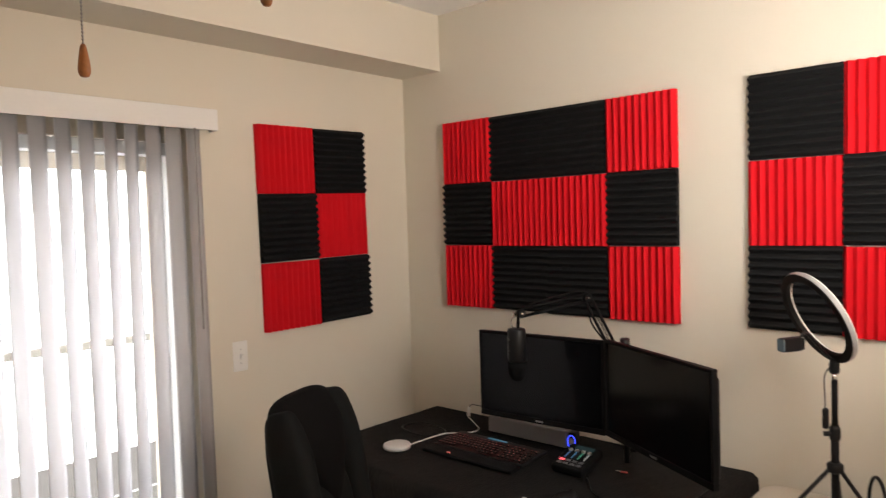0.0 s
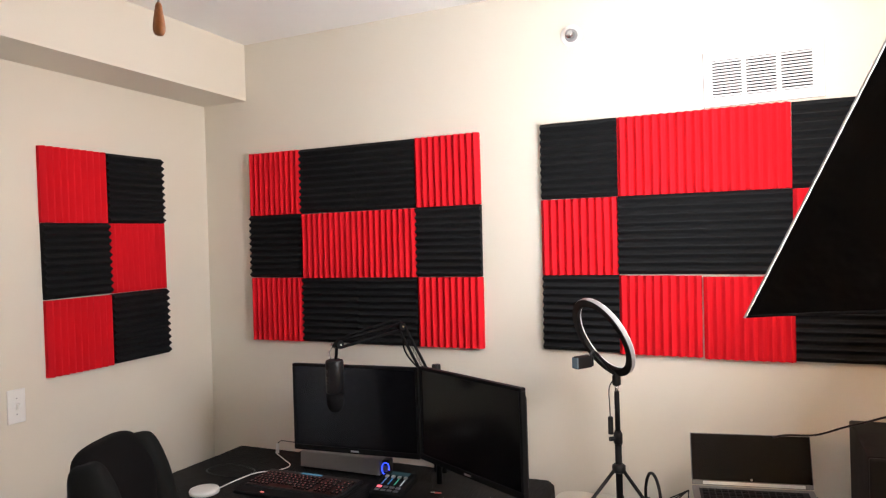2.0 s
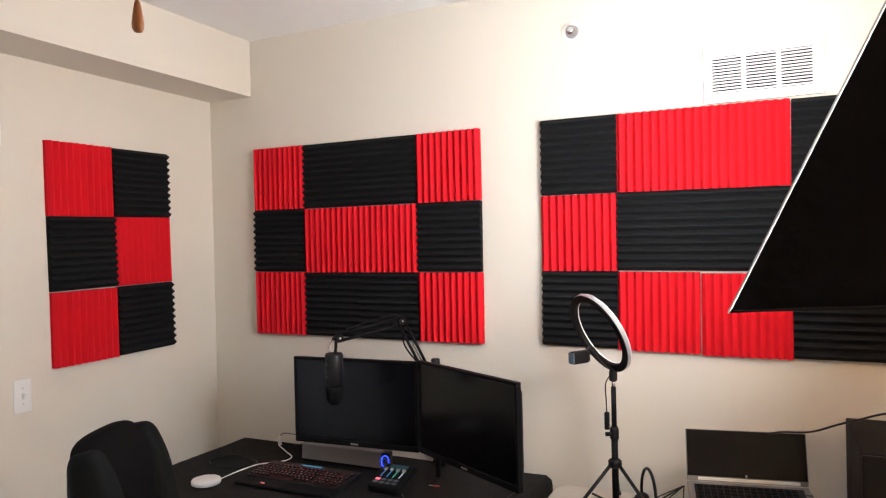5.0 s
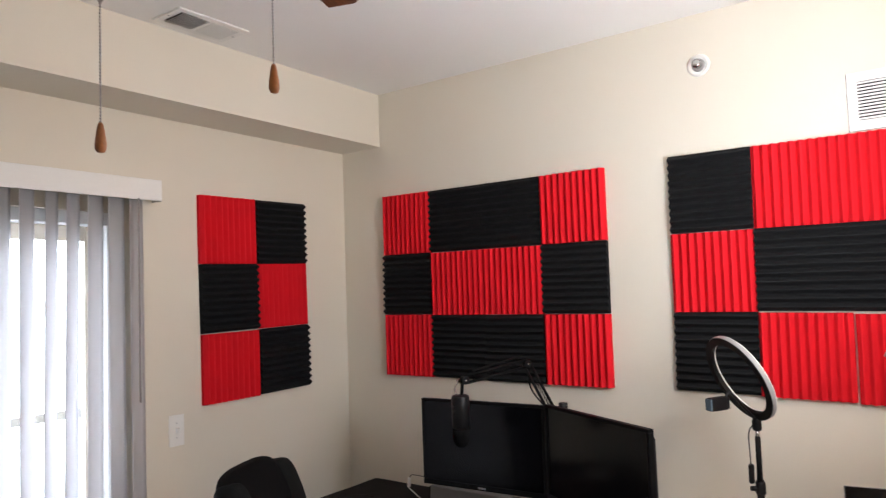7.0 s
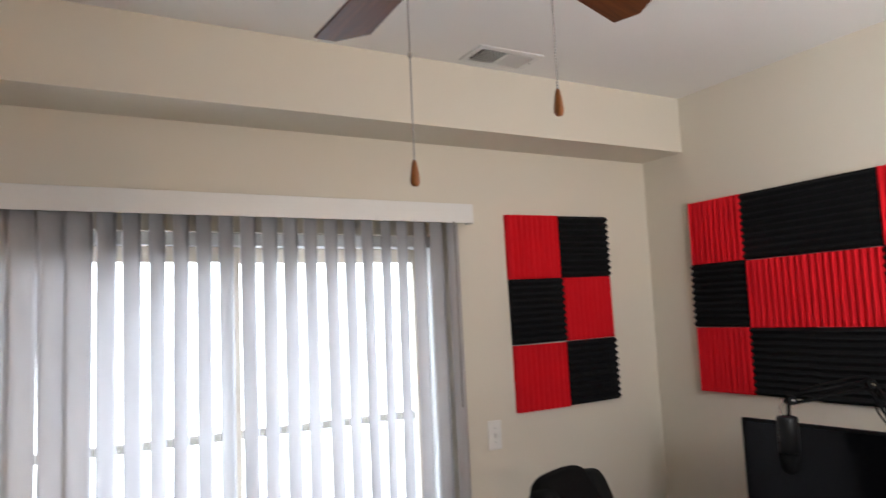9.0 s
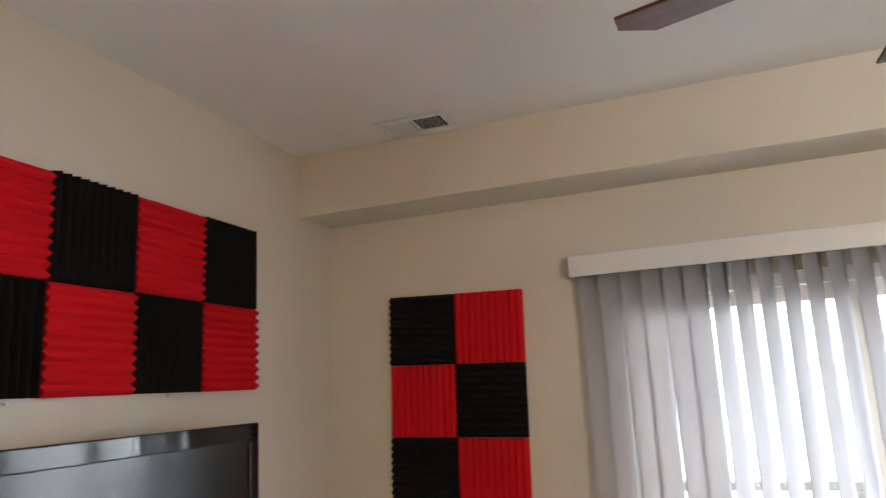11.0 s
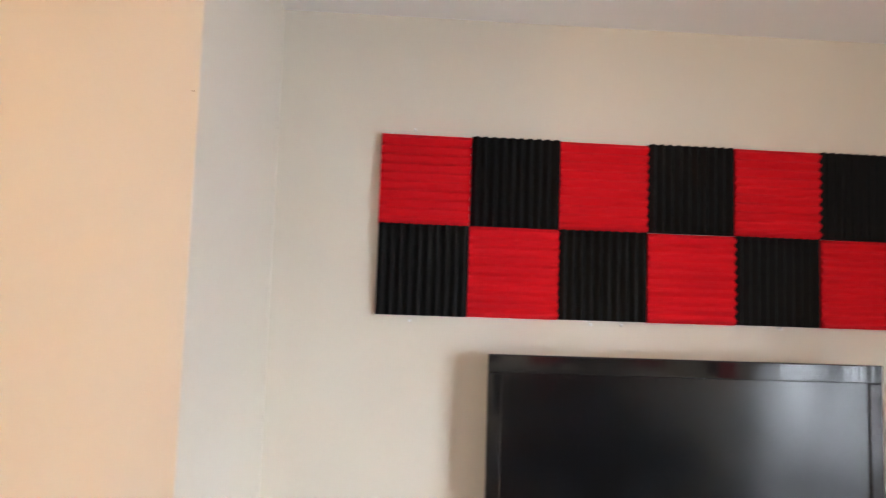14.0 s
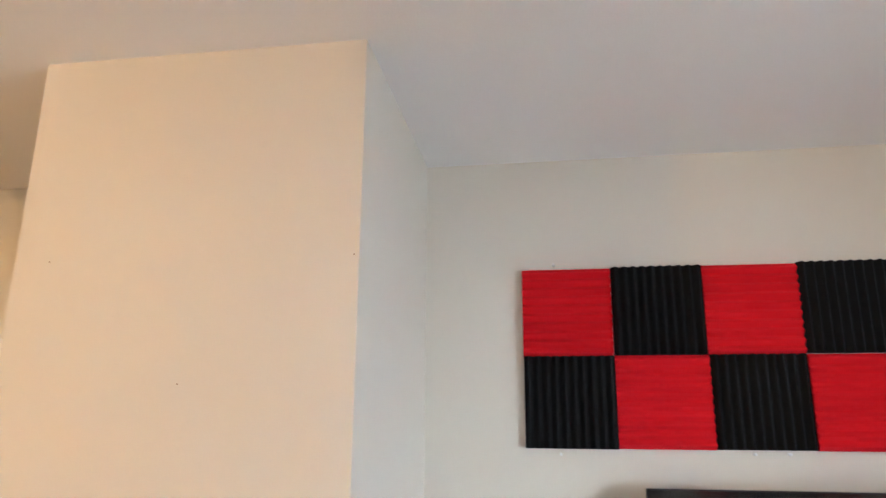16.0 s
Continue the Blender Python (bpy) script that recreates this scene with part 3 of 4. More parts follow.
def monitor(a, b, z0, z1, group="monitors on the desk"):
    """A monitor whose screen runs from a to b in plan."""
    a, b = Vector((*a, 0)), Vector((*b, 0))
    w = (b - a).length
    c = (a + b) / 2
    ang = math.degrees(math.atan2(b.y - a.y, b.x - a.x))
    h = z1 - z0
    m = thing("monitor", "black widescreen monitor, switched off, with a thin black bezel", "monitor", pose(c.x, c.y, z0, 0, 0, ang), group)
    bm = shape()
    e = 0.012
    for lo, hi in (((-w / 2, 0, 0), (w / 2, 0.022, 0.022)), ((-w / 2, 0, h - e), (w / 2, 0.022, h)), ((-w / 2, 0, 0.022), (-w / 2 + e, 0.022, h - e)),
                   ((w / 2 - e, 0, 0.022), (w / 2, 0.022, h - e))):
        add_box(bm, lo, hi, 0.0025)
    part("bezel", bm, ARMBLACK, m, "thin black bezel")
    part("screen", add_box(shape(), (-w / 2 + e - 0.002, 0.005, 0.020), (w / 2 - e + 0.002, 0.012, h - e + 0.002)), SCREEN, m, "dark anti-glare screen")
    part("back", add_box(shape(), (-w / 2 + 0.02, 0.02, 0.02), (w / 2 - 0.02, 0.05, h - 0.03), 0.012), BLACK, m)
    part("maker_mark", add_box(shape(), (-0.018, -0.0012, 0.007), (0.018, 0.0005, 0.014), 0.0004, 1), SILVER, m, "small silver bar on the bezel")
    part("mount_plate", add_box(shape(), (-0.05, 0.05, h / 2 - 0.05), (0.05, 0.062, h / 2 + 0.05), 0.004), MATTE, m)
    inner = (m.matrix_world.inverted() @ Vector((-0.19, -1.363, 1.05)))
    part("mount_arm", add_rod(shape(), (0, 0.06, h / 2), inner, 0.016), MATTE, m, "black monitor arm")
    return m


# plan ends run so that local -y looks into the room
monitor((-0.348, -0.763), (-0.314, -1.338), 0.882, 1.245)
monitor((-0.319, -1.346), (-0.611, -1.861), 0.887, 1.252)

BLUEGLOW = glowing("blue_ring_light", (0.03, 0.06, 1.0), 2.2)
bar = thing("soundbar", "grey fabric soundbar with a blue ring-lit end, under the monitor", "soundbar", pose(-0.182, -0.893, DZ + 0.008, 0, 0, -90))
BH = 0.204
part("body", moved(add_box(shape(), (-BH, -0.030, 0), (BH, 0.030, 0.070), 0.006), pose(0, 0, 0, -3, 0, 0)), GREYBAR, bar, "grey speaker cloth front")
part("end_cap", moved(add_box(shape(), (-BH - 0.008, -0.029, 0.001), (-BH, 0.029, 0.065), 0.004), pose(0, 0, 0, -3, 0, 0)), BLACK, bar)
pod = part("end_pod", moved(add_box(shape(), (0, -0.031, -0.001), (0.036, 0.029, 0.067), 0.008, 3), pose(BH, 0, 0, -3, 0, 14)), BLACK, bar, "black end with a lit ring")
ring = [(0.0165 * math.cos(a), 0, 0.024 * math.sin(a)) for a in [2 * math.pi * k / 28 for k in range(28)]]
face = pose(BH, 0, 0, -3, 0, 14) @ pose(0.018, -0.0318, 0.033)
part("light_ring", moved(add_tube(shape(), ring, 0.0017, 6, closed=True), face), BLUEGLOW, pod, "blue lit ring")
part("cone", moved(add_turned(shape(), [(0.0145, 0), (0.009, 0.002), (0.002, 0.0015)], (0, 0, 0), (0, -1, 0), 24), face), GREYBAR, pod)
for k in (-1, 1):
    part("foot", add_turned(shape(), [(0.006, -0.008), (0.006, 0.002)], (k * (BH - 0.02), -0.018, 0), n=12), MATTE, bar)
# keyboard
REDGLOW = glowing("red_key_light", (1.0, 0.22, 0.20), 0.45)
CYANGLOW = glowing("cyan_display", (0.12, 0.40, 0.6), 0.25)
kb = thing("keyboard", "black gaming keyboard with red lit keys and a wrist rest", "keyboard", pose(-0.454, -0.853, DZ + 0.004, 0, 0, -90))
KW = 0.46
part("body", moved(add_box(shape(), (-KW / 2, -0.05, 0), (KW / 2, 0.13, 0.018), 0.006), pose(0, 0, 0.001, 3, 0, 0)), BLACK, kb)
part("wrist_rest", moved(add_box(shape(), (-KW / 2, -0.122, 0.0), (KW / 2, -0.052, 0.014), 0.006), pose(0, 0, 0, 1, 0, 0)), MATTE, kb)
part("display", moved(add_box(shape(), (-0.06, 0.108, 0.018), (0.04, 0.120, 0.0195), 0.0004, 1), pose(0, 0, 0.001, 3, 0, 0)), CYANGLOW, kb, "small lit blue display strip")
part("lit_mark", add_box(shape(), (-0.106, -0.106, 0.0125), (-0.090, -0.099, 0.0160), 0.0003, 1), REDGLOW, kb, "small red lit mark")
part("light_plate", moved(add_box(shape(), (-KW / 2 + 0.012, -0.042, 0.018), (KW / 2 - 0.012, 0.100, 0.0186)), pose(0, 0, 0.001, 3, 0, 0)), glowing("red_underlight", (0.5, 0.02, 0.01), 0.003), kb, "dim red light between keys")
bm = shape()
add_box(bm, (-0.0078, -0.0078, 0), (0.0078, 0.0078, 0.008), 0.002, 1)
key = mesh_of("key", bm, BLACK)
legend = mesh_of("key_legend", add_box(shape(), (-0.0020, -0.0004, 0.0078), (0.0010, 0.0016, 0.0084)), REDGLOW)
tilt = pose(0, 0, 0.0195, 3, 0, 0)
for r in range(6):
    for c in range(22):
        x = -KW / 2 + 0.022 + c * 0.0198 + (0.005 * (r % 2))
        if r == 0 and 5 <= c <= 10:
            continue
        if c in (15, 19) and r != 3:
            continue
        o = new("key", key)
        o.parent = kb
        o.matrix_parent_inverse = Matrix()
        o.matrix_basis = tilt @ pose(x, -0.032 + r * 0.0215, 0)
        q = new("legend", legend)
        q.parent = o
        q.matrix_basis = Matrix()

# audio mixer
mx = thing("audio_mixer", "black audio mixer with lit faders and a red pad", "audio mixer", pose(-0.365, -1.250, DZ + 0.010, 0, 0, -91) @ Matrix.Scale(0.81, 4))
slope = pose(0, 0, 0, 14, 0, 0)
part("body", moved(add_box(shape(), (-0.085, -0.10, 0.0), (0.085, 0.10, 0.045), 0.012), slope @ pose(0, 0, 0.012)), MATTE, mx)
part("screen", moved(add_box(shape(), (-0.045, 0.055, 0.057), (0.055, 0.085, 0.0585), 0.0003, 1), slope), glowing("mixer_display", (0.05, 0.25, 0.30), 0.05), mx, "teal lit display")
PADGREY = material("pad_rubber", (0.10, 0.10, 0.11), 0.5)
BAR_LIGHTS = ((0.10, 0.25, 0.6), (0.08, 0.3, 0.6), (0.10, 0.5, 0.35), (0.6, 0.65, 0.65))
for k in range(4):
    x = -0.05 + 0.034 * k
    part("fader_slot", moved(add_box(shape(), (x - 0.0028, -0.025, 0.057), (x + 0.0028, 0.040, 0.0583)), slope), glowing("fader_light", BAR_LIGHTS[k], 0.35), mx, "lit fader slot")
    part("fader_cap", moved(add_box(shape(), (x - 0.009, 0.026, 0.0583), (x + 0.009, 0.042, 0.068), 0.002, 1), slope), SILVER, mx, "silver fader cap")
    for y in (-0.055, -0.080):
        lit = k == 0 and y > -0.06
        part("pad", moved(add_box(shape(), (x - 0.013, y, 0.057), (x + 0.013, y + 0.016, 0.060), 0.001, 1), slope), glowing("pad_light", (1.0, 0.12, 0.16), 0.9) if lit else PADGREY, mx,
             "red lit pad" if lit else "")

mouse = thing("mouse", "black computer mouse on the tablecloth", "mouse", pose(-0.660, -1.375, DZ, 0, 0, -95))
bm = shape()
add_turned(bm, [(0.031, 0.002), (0.033, 0.010), (0.030, 0.022), (0.022, 0.031), (0.008, 0.035), (0.001, 0.0352)], n=24)
moved(bm, Matrix.Diagonal((1, 1.75, 1, 1)))
part("shell", bm, BLACK, mouse)
part("wheel", add_turned(shape(), [(0.009, -0.003), (0.009, 0.003)], (0, 0.03, 0.026), (1, 0, 0), 14), MATTE, mouse)

puck = thing("wireless_charger", "white round wireless charging pad with its cable", "charger", pose(-0.616, -0.514, DZ + 0.003))
part("pad", add_turned(shape(), [(0.052, 0), (0.058, 0.003), (0.0595, 0.014), (0.056, 0.020), (0.050, 0.0215), (0.002, 0.0205)], n=40), PLASTIC_WHITE, puck)
part("cable", add_tube(shape(), smooth_path([(0.046, -0.030, 0.008), (0.09, -0.020, 0.004), (0.18, -0.021, 0.003), (0.272, -0.038, 0.003), (0.326, -0.096, 0.003), (0.372, -0.124, 0.004),
                                              (0.420, -0.108, 0.003), (0.455, -0.060, 0.003), (0.505, 0.010, 0.003), (0.532, 0.052, 0.006), (0.540, 0.056, 0.010)]), 0.0026, 7), PLASTIC_WHITE, puck)
part("plug", add_rod(shape(), (0.538, 0.054, 0.006), (0.553, 0.062, 0.046), 0.0095, 0.0075, n=10), PLASTIC_WHITE, puck)
part("black_lead", add_tube(shape(), smooth_path([(0.553, 0.062, 0.045), (0.540, 0.030, 0.066), (0.500, -0.080, 0.080), (0.470, -0.200, 0.100), (0.430, -0.300, 0.130)]), 0.002, 6), BLACK, puck, "thin black lead")

loop = [(-0.355 + 0.075 * math.cos(a), -0.42 + 0.12 * math.sin(a), DZ + 0.006 + 0.003 * math.sin(3 * a)) for a in [2 * math.pi * k / 40 for k in range(40)]]
solid("cable_loop", add_tube(shape(), loop, 0.0028, 6, closed=True), BLACK, "thin black cable coiled on the tablecloth", "cable")
solid("mixer_cable", add_tube(shape(), smooth_path([(-0.44, -1.33, DZ + 0.008), (-0.56, -1.44, DZ + 0.006), (-0.52, -1.58, DZ + 0.006), (-0.42, -1.70, DZ + 0.006), (-0.25, -1.72, DZ + 0.006)]), 0.0028, 6),
      BLACK, "black cable lying across the tablecloth", "cable")
bm = shape()
add_box(bm, (-0.013, -0.009, 0), (0.010, 0.008, 0.006), 0.002, 1)
add_box(bm, (-0.002, -0.014, 0.004), (0.014, 0.003, 0.010), 0.002, 1)
solid("paper_scrap", bm, PAPER, "small crumpled white scrap on the tablecloth", "scrap", m=pose(-0.746, -1.259, DZ + 0.002, 0, 0, 20))
usb = thing("usb_stick", "small red and silver usb stick by the mixer", "usb stick", pose(-0.302, -1.403, DZ + 0.003, 0, 0, 10))
part("body", add_box(shape(), (-0.005, -0.018, 0), (0.005, 0.010, 0.005), 0.002), material("red_plastic", (0.40, 0.06, 0.06), 0.4), usb)
part("plug", add_box(shape(), (-0.004, 0.010, 0.001), (0.004, 0.026, 0.004)), CHROME, usb)

# microphone on a spring arm
arm = thing("boom_arm", "black sprung boom arm clamped behind the monitors", "microphone arm")
EL, TIP, FOOT = Vector((-0.299, -1.264, 1.405)), Vector((-0.541, -1.126, 1.363)), Vector((-0.245, -1.354, 1.189))
part("clamp", add_box(shape(), (-0.07, -1.34, DZ + 0.002), (-0.012, -1.28, DZ + 0.05), 0.006), ARMBLACK, arm)
part("post", add_rod(shape(), (-0.045, -1.31, DZ + 0.04), (-0.243, -1.354, 1.185), 0.010), ARMBLACK, arm)
for a, b in ((FOOT, EL), (EL, TIP)):
    way = (b - a).normalized()
    sidev = way.cross(Vector((0, 0, 1))).normalized()
    up = sidev.cross(way)
    for s in (-1, 1):
        part("bar", add_rod(shape(), a + up * 0.013 * s, b + up * 0.013 * s, 0.0062, n=8), ARMBLACK, arm)
    bm = shape()
    turns = []
    for k in range(150):
        t = 0.18 + 0.5 * k / 150
        ph = k * 0.9
        turns.append(a.lerp(b, t) + 0.0045 * (math.cos(ph) * up + math.sin(ph) * sidev))
    part("spring", add_tube(bm, turns, 0.0011, 4), ARMBLACK, arm)
for p in (EL, TIP, FOOT):
    part("joint", add_turned(shape(), [(0.014, -0.016), (0.016, -0.012), (0.016, 0.012), (0.014, 0.016)], p, (0.55, 0.83, 0), 18), ARMBLACK, arm)
    for s in (-1, 1):
        part("bolt", add_turned(shape(), [(0.005, 0), (0.004, 0.004)], p + Vector((0.55, 0.83, 0)) * 0.016 * s, Vector((0.55, 0.83, 0)) * s, 10), CHROME, arm, "bright bolt head")
part("cable", add_tube(shape(), smooth_path([TIP + Vector((0.02, -0.02, 0.03)), TIP.lerp(EL, 0.5) + Vector((0, 0, 0.03)), EL + Vector((0, 0, 0.02)), EL.lerp(FOOT, 0.5) + Vector((0.03, 0.06, 0)), FOOT]), 0.0035, 6), ARMBLACK, arm)

mic = thing("microphone", "black studio microphone hanging upside down from the arm", "microphone", pose(-0.540, -1.103, 1.107))
part("yoke", add_tube(shape(), smooth_path([(-0.010, 0.008, 0.196), (-0.014, 0.014, 0.222), (-0.004, 0.006, 0.244), (0.006, -0.006, 0.240)]), 0.0028, 8), CHROME, mic, "small chrome loop")
part("stud", add_rod(shape(), (0.004, -0.004, 0.196), (0.003, -0.012, 0.262), 0.006), ARMBLACK, mic)
part("body", add_turned(shape(), [(0.031, 0.073), (0.0345, 0.077), (0.0345, 0.190), (0.032, 0.196), (0.024, 0.199), (0.004, 0.199)], n=32), BLACK, mic, "black metal body")
part("grille", add_turned(shape(), [(0.004, 0.0), (0.016, 0.002), (0.026, 0.011), (0.032, 0.028), (0.0335, 0.045), (0.0335, 0.072)], n=32), CHAIRCLOTH, mic, "black mesh grille")
for z, r in ((0.158, 0.0075), (0.136, 0.004), (0.124, 0.004), (0.112, 0.004)):
    part("knob" if r > 0.005 else "button", add_turned(shape(), [(r, 0), (r * 0.9, 0.005)], (-0.0325, 0.010, z), (-0.95, 0.30, 0), 16), GLOSS, mic)
part("swivel", add_turned(shape(), [(0.006, -0.010), (0.007, -0.006), (0.007, 0.006), (0.006, 0.010)], (-0.004, 0.004, 0.252), (0.55, 0.83, 0), 14), CHROME, mic)

webcam = thing("pole_mount", "black pole of the monitor arms, with a cap", "monitor mount", pose(-0.190, -1.363, 0))
part("pole", add_rod(shape(), (0, 0, DZ + 0.003), (0, 0, 1.215), 0.012), BLACK, webcam)
part("cap", add_turned(shape(), [(0.017, 1.195), (0.0185, 1.20), (0.0185, 1.236), (0.016, 1.240)], n=20), BLACK, webcam)

# ---- office chair ----
chair = thing("office_chair", "black high-back office chair with padded leather wings", "office chair", pose(-1.233, -1.124, 0, 0, 0, 23.7))


def step(a, b, x):
    f = max(0.0, min(1.0, (x - a) / (b - a)))
    return f * f * (3 - 2 * f)


def pillow(z0, z1, cx, cy, hw, hd, power=4.0, n=32, m=28):
    """A padded upright form: rounded sections stacked from z0 to z1, closing to a soft edge at both ends; cy and hw follow the height, 0 to 1."""
    bm = shape()
    rows = []
    for j in range(1, m):
        a = math.pi * (j / m - 0.5)
        rise = math.copysign(abs(math.sin(a)) ** (2 / power), math.sin(a))
        shut, v = math.cos(a) ** (2 / power), (rise + 1) / 2
        row = []
        for i in range(n):
            c, d = math.cos(2 * math.pi * i / n), math.sin(2 * math.pi * i / n)
            p = Vector((cx + hw(v) * shut * math.copysign(abs(c) ** 0.75, c), cy(v) + hd * shut * math.copysign(abs(d) ** 0.75, d), z0 + (z1 - z0) * v))
            p.y += 0.0016 * noise.noise(p * 16)
            row.append(bm.verts.new(p))
        rows.append(row)
    for a, b in zip(rows, rows[1:]):
        for i in range(n):
            bm.faces.new((a[i], a[(i + 1) % n], b[(i + 1) % n], b[i])).smooth = True
    bm.faces.new(list(reversed(rows[0])))
    bm.faces.new(rows[-1])
    return bm


lean = pose(0, 0.20, 0.482, -9, 0, 0)
part("backrest", moved(pillow(0, 0.694, 0, lambda v: 0, lambda v: 0.187, 0.045, 5), lean), LEATHER, chair, "black leather backrest")
for s in (-1, 1):
    part("side_wing", moved(pillow(0.03, 0.694, s * 0.154, lambda v: -0.052 + 0.014 * step(0.72, 1.0, v), lambda v: 0.052, 0.064), lean), LEATHER, chair, "padded black leather wing")
part("lumbar_panel", moved(pillow(0.0, 0.47, 0, lambda v: -0.050, lambda v: 0.130, 0.046), lean), LEATHER, chair, "black leather lower back")
part("head_pad", moved(pillow(0.36, 0.722, 0, lambda v: -0.058 + 0.048 * step(0.55, 1.0, v), lambda v: 0.020 + 0.105 * min(1, v / 0.5) ** 0.75 + 0.062 * step(0.5, 0.85, v), 0.048), lean), CHAIRCLOTH, chair, "black cloth head pad")
part("seat", add_box(shape(), (-0.26, -0.27, 0.43), (0.26, 0.22, 0.53), 0.045, 4), LEATHER, chair)
part("gas_lift", add_rod(shape(), (0, 0, 0.10), (0, 0, 0.43), 0.03), BLACK, chair)
for s in (-1, 1):
    part("armrest", add_box(add_box(shape(), (s * 0.30 - 0.035, -0.18, 0.66), (s * 0.30 + 0.035, 0.10, 0.70), 0.015), (s * 0.30 - 0.015, -0.06, 0.46), (s * 0.30 + 0.015, 0.0, 0.665), 0.006), BLACK, chair)
spoke = mesh_of("base_spoke", add_box(shape(), (0.02, -0.025, 0.06), (0.31, 0.025, 0.10), 0.01), BLACK)
caster = mesh_of("caster", add_turned(shape(), [(0.03, -0.022), (0.03, 0.022)], (0.30, 0, 0.03), (0, 1, 0), 18), BLACK)
for k in range(5):
    for name, me in (("base_spoke", spoke), ("caster", caster)):
        o = new(name, me)
        o.parent = chair
        o.matrix_basis = pose(0, 0, 0, 0, 0, 72 * k + 10)

# ---- side table with the ring light and the laptop ----
TZ = 0.728
side = thing("folding_table", "beige moulded plastic folding table against the wall", "table")
bm = add_box(shape(), (-0.767, -3.14, TZ - 0.04), (-0.015, -1.825, TZ))
upright = [e for e in bm.edges if abs(e.verts[0].co.z - e.verts[1].co.z) > 0.02]
bmesh.ops.bevel(bm, geom=upright, offset=0.07, segments=6, profile=0.5, affect="EDGES")
rim = [e for e in bm.edges if e.verts[0].co.z > TZ - 0.001 and e.verts[1].co.z > TZ - 0.001]
bmesh.ops.bevel(bm, geom=rim, offset=0.008, segments=2, profile=0.5, affect="EDGES")
part("tabletop", bm, TABLE, side)
for x in (-0.66, -0.11):
    for y in (-3.0, -1.98):
        part("leg", add_rod(shape(), (x, y, 0), (x, y, TZ - 0.04), 0.014), SILVER, side, "grey steel tube leg")

# ring light
RX, RY = -0.230, -2.097
stand = thing("ring_light", "black unlit ring light on a tripod with phone clamp", "ring light", pose(RX, RY, TZ))
part("pole", add_rod(shape(), (0, 0, 0.02), (0, 0, 0.31), 0.012), MATTE, stand)
part("inner_pole", add_rod(shape(), (0, 0, 0.30), (0, 0, 0.452), 0.0092), MATTE, stand)
part("crown", add_turned(shape(), [(0.020, 0.160), (0.024, 0.165), (0.024, 0.185), (0.017, 0.191)], n=20), BLACK, stand)
part("collar", add_turned(shape(), [(0.014, 0.262), (0.016, 0.268), (0.016, 0.30), (0.013, 0.306)], n=20), BLACK, stand)
part("collar_knob", add_rod(shape(), (0, 0, 0.283), (-0.020, 0.026, 0.283), 0.008), BLACK, stand)
part("spreader_hub", add_turned(shape(), [(0.016, 0.02), (0.017, 0.024), (0.017, 0.040), (0.014, 0.044)], n=18), BLACK, stand)
for ang in (128, 248, 8):
    d = Vector((math.cos(radians(ang)), math.sin(radians(ang)), 0))
    lg = part("leg", add_rod(shape(), d * 0.018 + Vector((0, 0, 0.170)), d * 0.175 + Vector((0, 0, 0.004)), 0.0065, n=10), BLACK, stand)
    part("rubber_foot", add_turned(shape(), [(0.009, 0), (0.009, 0.010), (0.007, 0.014)], d * 0.176, n=12), MATTE, lg)
    part("brace", add_rod(shape(), d * 0.014 + Vector((0, 0, 0.032)), d * 0.092 + Vector((0, 0, 0.075)), 0.004, n=8), BLACK, stand)
part("ball_head", add_turned(shape(), [(0.008, 0.472), (0.013, 0.474), (0.015, 0.480), (0.015, 0.506), (0.012, 0.512)], n=18), BLACK, stand)
part("chrome_stud", add_rod(shape(), (0, 0, 0.448), (0, 0, 0.476), 0.0070), CHROME, stand, "bright metal stud")
RN = Vector((-0.651, 0.638, -0.416)).normalized()
RC = Vector((-0.035, 0.036, 0.652))
turn = Vector((0, 0, 1)).rotation_difference(RN).to_matrix().to_4x4()
RR = 0.153


def hoop(r0, r1, z0, z1, n=72):
    bm = shape()
    rows = []
    for r, z in ((r0, z0), (r1, z0), (r1, z1), (r0, z1)):
        rows.append([bm.verts.new((r * math.cos(2 * math.pi * k / n), r * math.sin(2 * math.pi * k / n), z)) for k in range(n)])
    for a, b in zip(rows, rows[1:] + rows[:1]):
        for k in range(n):
            bm.faces.new((a[k], a[(k + 1) % n], b[(k + 1) % n], b[k])).smooth = False
    return bm


seat = Matrix.Translation(RC) @ turn
part("ring_housing", moved(hoop(RR - 0.026, RR, -0.004, 0.012), seat), ARMBLACK, stand, "black plastic ring housing")
# Grey hoop paints the light caught along the black housing's outer edge.
part("ring_rim_highlight", moved(hoop(RR - 0.003, RR + 0.0012, -0.005, 0.009), seat), material("ring_highlight_grey", (0.30, 0.30, 0.31), 0.35, vary=0.03), stand, "outer rim with its highlight painted grey")
part("ring_diffuser", moved(hoop(RR - 0.0245, RR - 0.0015, -0.009, -0.004), seat), PLASTIC_WHITE, stand, "white unlit ring diffuser")
low = seat @ Vector((0, 0, 0))
foot = RC + (Vector((0, 0, -1)) - RN * Vector((0, 0, -1)).dot(RN)).normalized() * RR
part("yoke", add_tube(shape(), smooth_path([(0, 0, 0.505), Vector((-0.004, 0.002, 0.515)), foot + RN * 0.014]), 0.009, 10), BLACK, stand)
ph = Vector((-0.125, 0.092, 0.575))
part("gooseneck", add_tube(shape(), smooth_path([foot + RN * 0.012, foot + RN * 0.02 + Vector((-0.015, 0.02, 0.035)), ph + Vector((0.035, -0.035, 0.032)), ph + Vector((0.015, -0.018, 0.005))]), 0.005, 8), BLACK, stand)
clampm = Matrix.Translation(ph) @ pose(0, 0, 0, 0, 0, 150)
